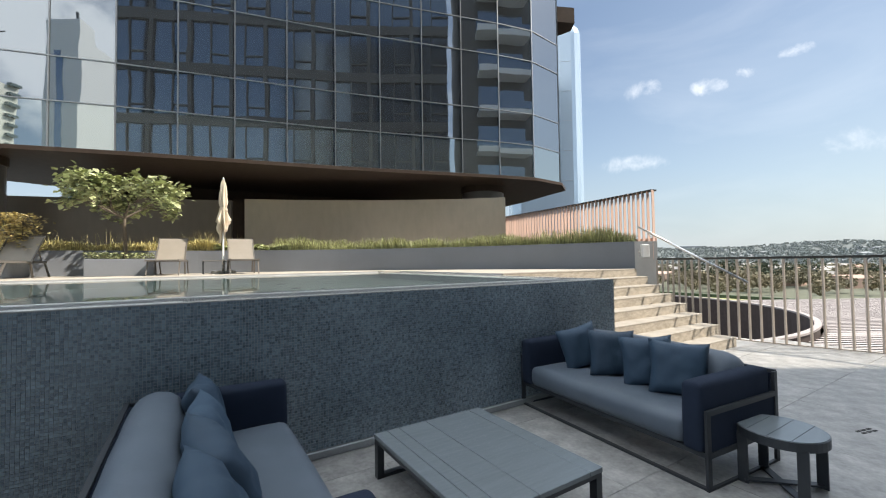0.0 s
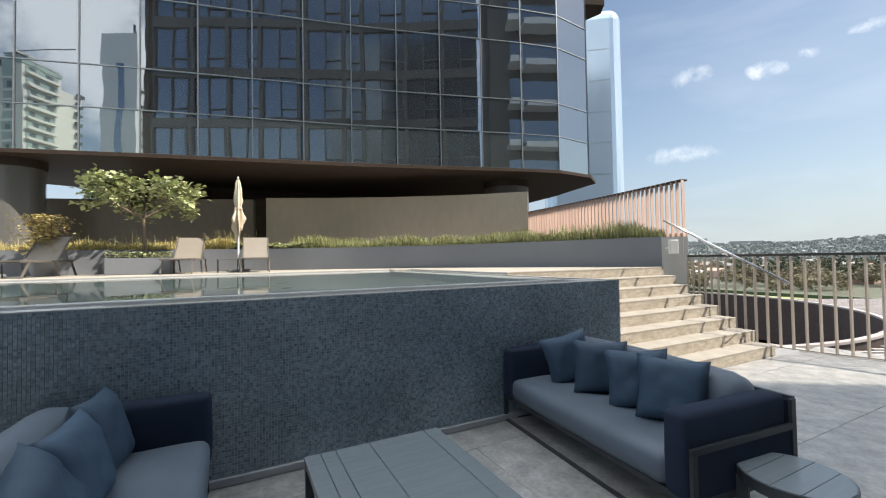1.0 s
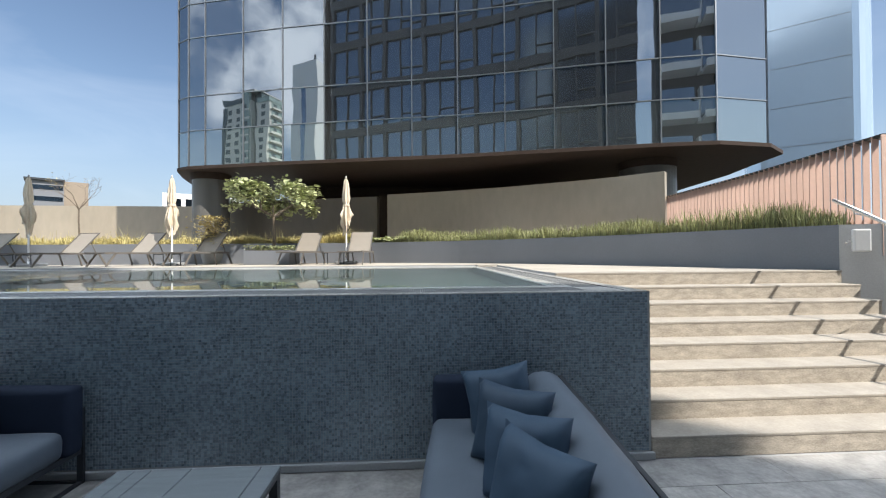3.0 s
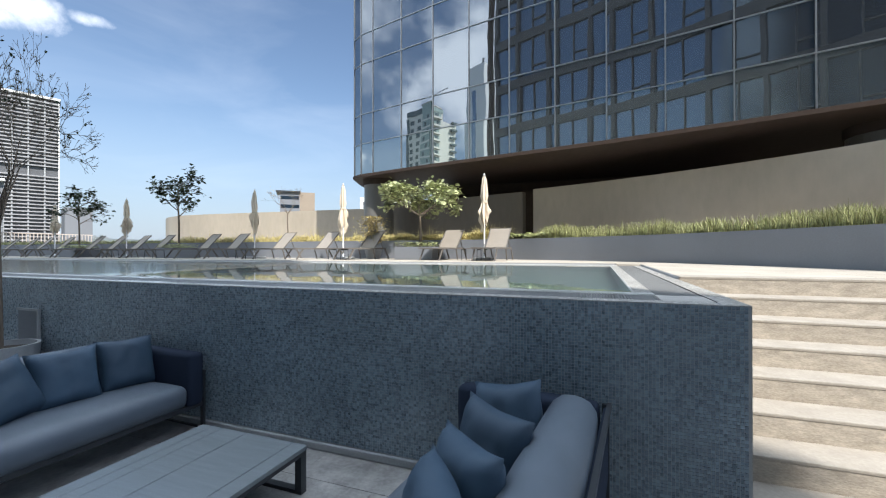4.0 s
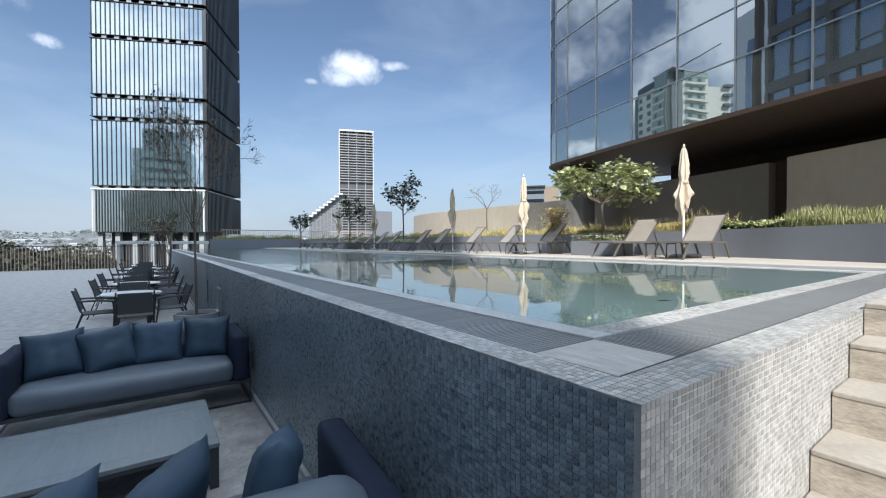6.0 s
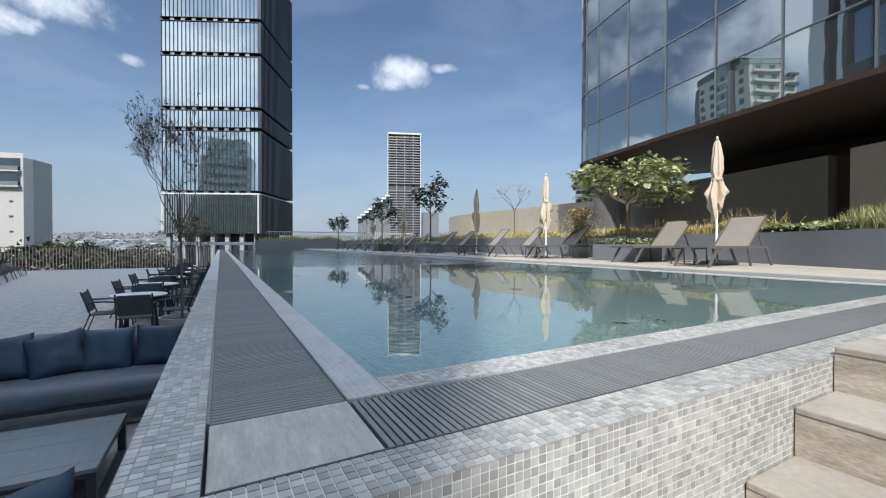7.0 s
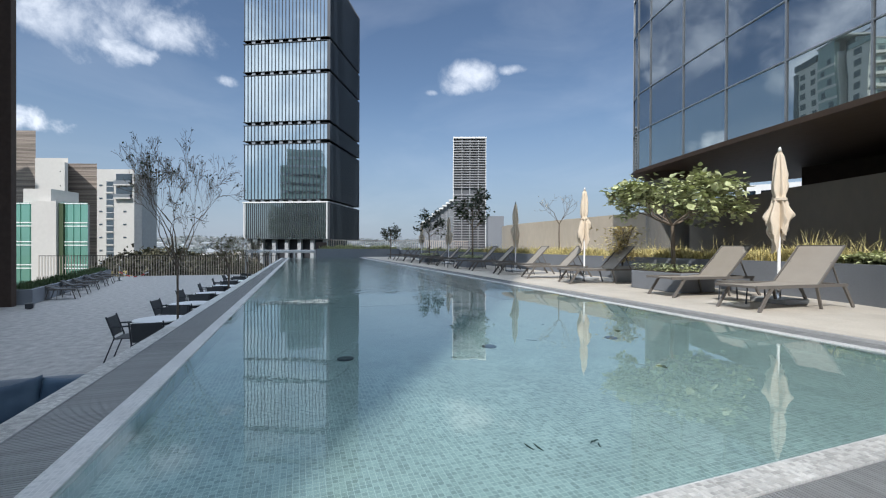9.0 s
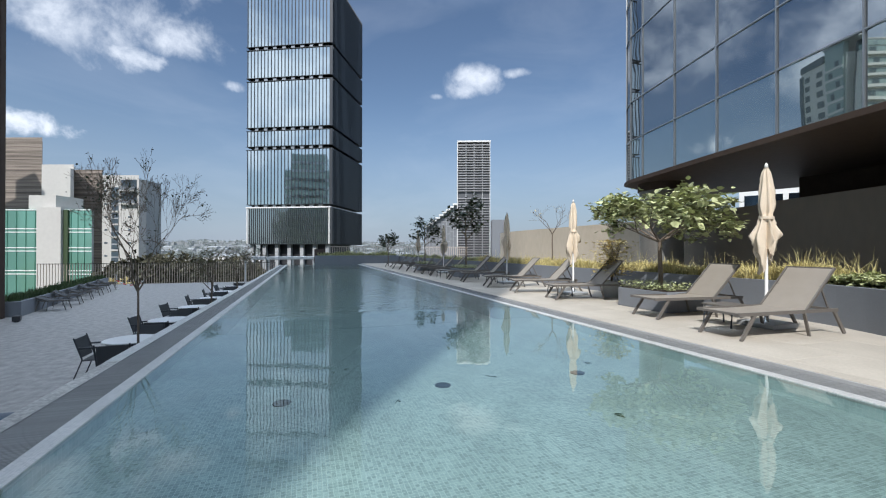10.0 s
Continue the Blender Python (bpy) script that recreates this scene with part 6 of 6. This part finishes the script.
def umbrella(m, seed, label="closed cream canvas umbrella on a white pole"):
    u = thing("closed_umbrella", label, "umbrella", m, group="umbrellas")
    r = random.Random(seed)
    part("pole", tube(bmesh.new(), [(0, 0, 0.05), (0, 0, 2.42)], 0.022, 12), WHITE_METAL, u, smooth=True)
    base_u = part("base", block(-0.27, 0.27, -0.27, 0.27, 0.0, 0.07, bevel=0.01, seg=1), PLANTER_PALE, u, "square stone base")
    part("sleeve", tube(bmesh.new(), [(0, 0, 0.07), (0, 0, 0.36)], 0.032, 10), STEEL, base_u, "steel sleeve with a knob", smooth=True)
    part("knob", tube(bmesh.new(), [(0.03, 0, 0.3), (0.085, 0, 0.3)], 0.014, 8), DARK_METAL, base_u)
    cn, ph = bmesh.new(), r.uniform(0, 6)
    prof = [(2.42, 0.02), (2.36, 0.05), (2.25, 0.066), (2.05, 0.088), (1.85, 0.102), (1.76, 0.094), (1.7, 0.074), (1.66, 0.084), (1.58, 0.108), (1.48, 0.128), (1.4, 0.142), (1.33, 0.146), (1.26, 0.134), (1.18, 0.118), (1.1, 0.098), (1.02, 0.075)]
    # halve the steps, so that creases have rows to lie on
    prof = [q for (za, ra), (zb, rb) in zip(prof, prof[1:]) for q in ((za, ra), ((za + zb) / 2, (ra + rb) / 2))] + prof[-1:]
    sides = 72
    rings_u = []
    for z, rad in prof:
        ring = []
        loose = min(1.0, max(0.0, (1.66 - z) * 3))
        for j in range(sides):
            a = 2 * math.pi * j / sides
            ca, sa = math.cos(a), math.sin(a)
            wob = noise.noise(Vector((ca * 1.6, sa * 1.6, z * 1.8 + seed)))
            lobe = noise.noise(Vector((ca * 0.9, sa * 0.9, z * 0.6 + seed * 2.7)))
            ridge = 1 - abs(math.sin(4 * a + ph + 0.7 * z + 1.5 * wob)) ** 0.6
            crease = noise.noise(Vector((ca * 4.5, sa * 4.5, z * 5 + seed)))
            q = rad * (0.68 + 0.55 * ridge + 0.22 * wob + (0.10 + 0.2 * loose) * crease + loose * (0.62 * ridge - 0.3 + 0.34 * lobe + 0.25 * wob))
            q = max(q, 0.028)
            drop = loose * (0.4 * noise.noise(Vector((ca * 1.9, sa * 1.9, seed * 3.1))) - 0.10 * ridge + 0.05)
            ring.append(cn.verts.new((q * ca, q * sa, z + drop)))
        rings_u.append(ring)
    for r0, r1 in zip(rings_u, rings_u[1:]):
        for j in range(sides):
            cn.faces.new((r0[j], r0[(j + 1) % sides], r1[(j + 1) % sides], r1[j]))
    cn.faces.new(rings_u[0])
    canopy_u = part("canopy", cn, CANVAS, u, "furled cream canvas", smooth=True)
    part("strap", lathe(bmesh.new(), [(0.092, 1.63), (0.1, 1.63), (0.1, 1.67), (0.092, 1.67)], 24), CANVAS, canopy_u)
    part("finial", lathe(bmesh.new(), [(0.02, 2.42), (0.026, 2.45), (0.01, 2.49)], 12), WHITE_METAL, canopy_u)
    return u


def deck_table(m):
    t = thing("low_deck_table", "low dark metal side table between the loungers", "side table", m, group="deck tables")
    part("tabletop", block(-0.24, 0.24, -0.24, 0.24, 0.31, 0.33, bevel=0.004, seg=1), TAUPE_METAL, t)
    for sx in (-1, 1):
        lg = bmesh.new()
        tube(lg, [(sx * 0.22, -0.22, 0), (sx * 0.22, -0.19, 0.3), (sx * 0.22, 0.19, 0.3), (sx * 0.22, 0.22, 0)], 0.013, 6)
        part("leg_frame", lg, DARK_METAL, t)
    return t


lounger_spots = [(1.2, 10.48, -3), (-0.4, 10.8, -6), (-3.2, 10.75, -11), (-5.0, 10.7, -14), (-6.7, 10.65, -13), (-8.9, 10.7, -14), (-10.2, 10.6, -12),
                 (-12.7, 10.6, -14), (-14.1, 10.6, -13), (-15.6, 10.6, -12), (-16.9, 10.5, -14), (-19.2, 10.6, -12), (-20.6, 10.5, -14), (-22.0, 10.6, -13), (-23.3, 10.5, -12)]
l0 = None
for i, (x, y, turn) in enumerate(lounger_spots):
    m = pose(x, y, DECK, 0, 0, turn + rng.uniform(-2, 2))
    l0 = copy_thing(l0, m) if l0 else lounger(m)
for k, x in enumerate((0.86, -3.9, -7.65, -14.6, -19.6)):
    umbrella(pose(x, 11.95, DECK), 3 + k)
d0 = None
for x, y in ((0.62, 11.45), (-3.7, 11.4), (-7.5, 11.4), (-11.2, 10.8), (-14.6, 11.3)):
    d0 = copy_thing(d0, pose(x, y, DECK)) if d0 else deck_table(pose(x, y, DECK))

# low loungers and planter by the office block
ROW = pose(-13.9, -4.6, 0, 0, 0, 11.3)
side_pl = thing("low_planter", "low dark planter with green hedge by the pillar", "planter", ROW)
part("body", block(-15, 0.0, -0.9, 0.0, 0, 0.55, bevel=0.01), PLANTER, side_pl)
hedge_ends = [ROW @ Vector((q, -0.8, 0)) for q in (-14.9, -0.1)]
grass_strip("hedge_grass", "low green planting by the pillar, darkened for its shade", [(p.x, p.y) for p in hedge_ends], 0.7, 6000, 0.38, HEDGE_SHADED, 15, z=0.5)
# the benches take charcoal cloth to put their deep shade into the colour
for i in range(6):
    lounger(ROW @ pose(-1.6 - 2.0 * i, 0.98, 0, 0, 0, 176 + 4 * (i % 3)) @ Matrix.Diagonal((1.0, 0.5, 1.2, 1)), 9 + 4 * (i % 2), "low sling bench beside a low planter, shade put into its dark cloth", MESH_DARK)
spot = thing("floor_spotlight", "small black floor spotlight box", "light", pose(-12.6, -4.05, 0, 0, 0, 20))
part("housing", block(-0.16, 0.16, -0.1, 0.1, 0.03, 0.2, bevel=0.012), BLACK_FRAME, spot)
part("foot", block(-0.1, 0.1, -0.06, 0.06, 0, 0.03), DARK_METAL, spot)
barrier = thing("barrier_chain", "red and white barrier chain on a white post", "barrier", pose(-25.6, -6.0, 0))
part("post", lathe(bmesh.new(), [(0.12, 0), (0.12, 0.03), (0.025, 0.05), (0.025, 0.85), (0.03, 0.9)], 12), WHITE_PAINT, barrier)
for k in range(8):
    p0, p1 = (Vector((0.1 * q, 0.22 * q, 0.55 - 0.3 * math.sin(math.pi * q / 8))) for q in (k, k + 1))
    part("chain_link", bar(bmesh.new(), p0, p1, 0.05, 0.06), RED_PAINT if k % 2 == 0 else WHITE_PAINT, barrier)

# far end of the pool: hedge planter, fence and bench canopy
end_pl = thing("end_planter", "dark planter with clipped shrubs behind the pool's end", "planter")
part("body", block(-31.8, -31.0, 6.0, 13.2, 1.0, 2.0, bevel=0.01), PLANTER, end_pl)
grass_strip("end_shrubs", "green shrubs at the pool's end", [(-31.7, 6.2), (-31.7, 13.0)], -0.6, 3500, 0.5, GRASS, 16, z=1.95)
end_fence = thing("end_fence", "pale fence of thin upright bars at the deck's end", "fence")
eb = mesh_of("upright", block(-0.02, 0.02, -0.02, 0.02, 1.3, 2.75), RAIL_PAINT)
for k in range(68):
    part("upright", eb, None, end_fence, m=pose(-32.2, 6.9 + 0.2 * k, 0))
part("top_rail", block(-32.23, -32.17, 6.9, 20.4, 2.74, 2.8), RAIL_PAINT, end_fence)
canopy = thing("white_canopy", "low white canopy roof on posts beyond the terrace end", "canopy")
part("roof", block(-36.0, -33.6, 0.1, 6.2, 1.62, 1.86, bevel=0.02), WHITE_PAINT, canopy)
for y in (0.3, 2.2, 4.2, 6.0):
    part("post", block(-33.9, -33.7, y - 0.08, y + 0.08, -0.3, 1.65), WHITE_PAINT, canopy)
rust = thing("rusty_panel", "rust-brown upright steel panel by the end planter", "panel", pose(-31.4, 6.4, 1.3))
part("sheet", block(-0.03, 0.03, -0.45, 0.45, 0.0, 1.25, bevel=0.006, seg=1), BRICK_RED, rust)

r = random.Random(5)
for k in range(9):
    x, y = r.uniform(0.6, 3.8), r.uniform(4.9, 8.6)
    q = bmesh.new()
    for _ in range(r.randint(1, 3)):
        a, ln = r.uniform(-0.7, 0.7), r.uniform(0.02, 0.045)
        ox, oy = r.uniform(-0.03, 0.03), r.uniform(-0.02, 0.02)
        tube(q, [(ox - ln * math.cos(a), oy - ln * math.sin(a), 0.004), (ox, oy + 0.006, 0.006), (ox + ln * math.cos(a), oy + ln * math.sin(a), 0.004)], [0.0015, 0.0045, 0.0015], 5)
    tagged(part("fallen_leaf", q, LEAF_DARK, m=pose(x, y, 1.142, 0, 0, r.uniform(0, 360))), "thin dark sunken leaves on the pool floor", "leaf", "sunken leaves")

# ---- laid pieces: paving, grates and mosaic, last ----
def paver_field(parent, x0, x1, y0, y1, sx, sy, z, thick, mat, near, gap=0.006, name="paver", stagger=0.5):
    """Slabs over a rectangle: those inside the near rectangle are parts of their own, the rest are joined."""
    me = mesh_of(name, block(-sx / 2 + gap / 2, sx / 2 - gap / 2, -sy / 2 + gap / 2, sy / 2 - gap / 2, -thick, 0, bevel=0.003, seg=1), mat)
    verts, faces = [], []
    j = 0
    y = y0
    while y < y1 - 1e-6:
        ye = min(y + sy, y1)
        x = x0 - (sx * stagger if j % 2 else 0)
        while x < x1 - 1e-6:
            xa, xb = max(x, x0), min(x + sx, x1)
            if xb - xa > 0.02:
                full = abs(xb - xa - sx) < 1e-4 and abs(ye - y - sy) < 1e-4
                if full and near[0] < xa and xb < near[1] and near[2] < y and ye < near[3]:
                    part(name, me, None, parent, m=pose((xa + xb) / 2, (y + ye) / 2, z))
                else:
                    k = len(verts)
                    g = gap / 2
                    for zz in (z - thick, z):
                        verts += [(xa + g, y + g, zz), (xb - g, y + g, zz), (xb - g, ye - g, zz), (xa + g, ye - g, zz)]
                    faces += [(k + 4, k + 5, k + 6, k + 7)] + [(k + i, k + (i + 1) % 4, k + 4 + (i + 1) % 4, k + 4 + i) for i in range(4)]
            x += sx
        y = ye
        j += 1
    ob = new(name + "_field", quad_mesh(name + "_field", verts, faces, mat))
    ob.parent = parent
    tagged(ob, kind="stuff")


paver_field(floor, -29.9, 9.3, -7.9, YF - 0.04, 1.2, 1.2, 0.0, 0.03, TERRACE, (-3.0, 9.2, -1.6, 3.3), gap=0.0025)
paver_field(deck, -31.9, 4.25, YB + 0.63, 13.3, 0.9, 0.9, DECK, 0.03, STONE, (-9, 4.2, 10.0, 13.3))
paver_field(deck, 4.25, 9.0, YB + 0.41, 12.0, 0.9, 0.9, DECK, 0.03, STONE, (4.2, 8, 10.0, 12.0))
paver_field(deck, XR + 0.01, 8.55, Y_STEP + GOING * 8 + 0.01, YB + 0.4, 0.9, 0.9, DECK, 0.03, STONE, (4.6, 8.6, 5.0, 10.0))


def grating(parent, along, start, stop, c0_, c1_, near_from, near_to, z=TOP - 0.006, pitch=0.0185, wid=0.013):
    """Cross bars of a gutter grating; those between near_from and near_to are parts of their own."""
    if along == "x":
        me = mesh_of("grate_bar", block(-wid / 2, wid / 2, c0_, c1_, -0.025, 0), GRATE)
    else:
        me = mesh_of("grate_bar", block(c0_, c1_, -wid / 2, wid / 2, -0.025, 0), GRATE)
    verts, faces = [], []
    n = int((stop - start) / pitch)
    for i in range(n):
        p = start + pitch * (i + 0.5)
        if near_from <= p <= near_to:
            part("grate_bar", me, None, parent, m=pose(p, 0, z) if along == "x" else pose(0, p, z))
            continue
        k = len(verts)
        for zz in (z - 0.025, z):
            if along == "x":
                verts += [(p - wid / 2, c0_, zz), (p + wid / 2, c0_, zz), (p + wid / 2, c1_, zz), (p - wid / 2, c1_, zz)]
            else:
                verts += [(c0_, p - wid / 2, zz), (c1_, p - wid / 2, zz), (c1_, p + wid / 2, zz), (c0_, p + wid / 2, zz)]
        faces += [(k + 4, k + 5, k + 6, k + 7)] + [(k + i2, k + (i2 + 1) % 4, k + 4 + (i2 + 1) % 4, k + 4 + i2) for i2 in range(4)]
    ob = new("grate_field", quad_mesh("grate_field", verts, faces, GRATE))
    ob.parent = parent
    tagged(ob, kind="stuff")


grating(gut, "x", XEND, 4.245, YF + 0.145, 3.735, 1.2, 4.245)
grating(gut, "y", 3.745, YB, 4.258, 4.535, 3.745, 6.6)
grating(gut, "x", XEND, 4.245, YB + 0.125, YB + 0.4, 9, 9)


def mosaic(parent, name, origin, u_len, v_len, basis, mat, near, size=0.02, gap=0.0024, proud=0.002, seed=1, slant=0.0, piece=None):
    """Mosaic tiles over a rectangle. basis maps (u, v, out) to the world; near: u0, u1, v0, v1 of the tiles kept as parts."""
    r = random.Random(seed)
    o = Vector(origin)
    U, V, Nn = (Vector(b) for b in basis)
    rot = Matrix((U, V, Nn)).transposed().to_4x4()
    me = mesh_of("tile", block(gap / 2, size - gap / 2, gap / 2, size - gap / 2, -0.002, proud), piece or mat)
    verts, faces = [], []
    nu, nv = int(u_len / size), int(v_len / size)
    for i in range(nu):
        for j in range(nv):
            u, v = i * size, j * size
            if near[0] <= u < near[1] and near[2] <= v < near[3]:
                part("tile", me, None, parent, m=Matrix.Translation(o + U * u + V * v) @ rot @ pose(0, 0, 0, math.degrees(r.gauss(0, slant)), math.degrees(r.gauss(0, slant)), 0))
                continue
            h = proud * r.uniform(0.5, 1.4)
            tu, tv = r.gauss(0, slant), r.gauss(0, slant)
            k = len(verts)
            for out in (-0.002, h):
                for du, dv in ((gap / 2, gap / 2), (size - gap / 2, gap / 2), (size - gap / 2, size - gap / 2), (gap / 2, size - gap / 2)):
                    lift = 0 if out < 0 else tu * (du - size / 2) + tv * (dv - size / 2)
                    verts.append(tuple(o + U * (u + du) + V * (v + dv) + Nn * (out + lift)))
            faces += [(k + 4, k + 5, k + 6, k + 7)] + [(k + i2, k + (i2 + 1) % 4, k + 4 + (i2 + 1) % 4, k + 4 + i2) for i2 in range(4)]
    ob = new(name, quad_mesh(name, verts, faces, mat))
    ob.parent = parent
    tagged(ob, kind="stuff")


mosaic(wall_front, "tile_field", (-4.2, YF + 0.003, 0.06), XR + 4.2, TOP - 0.065, ((1, 0, 0), (0, 0, 1), (0, -1, 0)), MOSAIC, (8.5, 8.86, 0.88, 1.2), seed=2, slant=0.045, piece=MOSAIC_PIECE)
mosaic(wall_end, "tile_field", (XR - 0.003, YF, TOP - 0.003 - 58 * 0.0205), 6.3, 58.2 * 0.0205, ((0, 1, 0), (0, 0, 1), (1, 0, 0)), MOSAIC_LIGHT, (0.3, 0.66, 0.9, 1.2), seed=3, size=0.0205, gap=0.0032, proud=0.0005, slant=0.02, piece=MOSAIC_LIGHT_PIECE)
mosaic(wall_front, "coping_tiles", (0.0, YF, TOP - 0.004), XR - 0.15, 0.136, ((1, 0, 0), (0, 1, 0), (0, 0, 1)), MOSAIC_LIGHT, (9, 9, 9, 9), seed=4, size=0.0225, gap=0.0028, proud=0.0006)
mosaic(wall_end, "coping_tiles", (XR - 0.135, YF, TOP - 0.004), 0.136, 6.3, ((1, 0, 0), (0, 1, 0), (0, 0, 1)), MOSAIC_LIGHT, (0, 0.14, 0.3, 0.9), seed=5, size=0.0225, gap=0.0028, proud=0.0006, piece=MOSAIC_LIGHT_PIECE)
mosaic(gut, "rim_tiles", (4.13, 3.87, TOP - 0.001), 0.12, 5.5, ((1, 0, 0), (0, 1, 0), (0, 0, 1)), MOSAIC_LIGHT, (9, 9, 9, 9), seed=6)
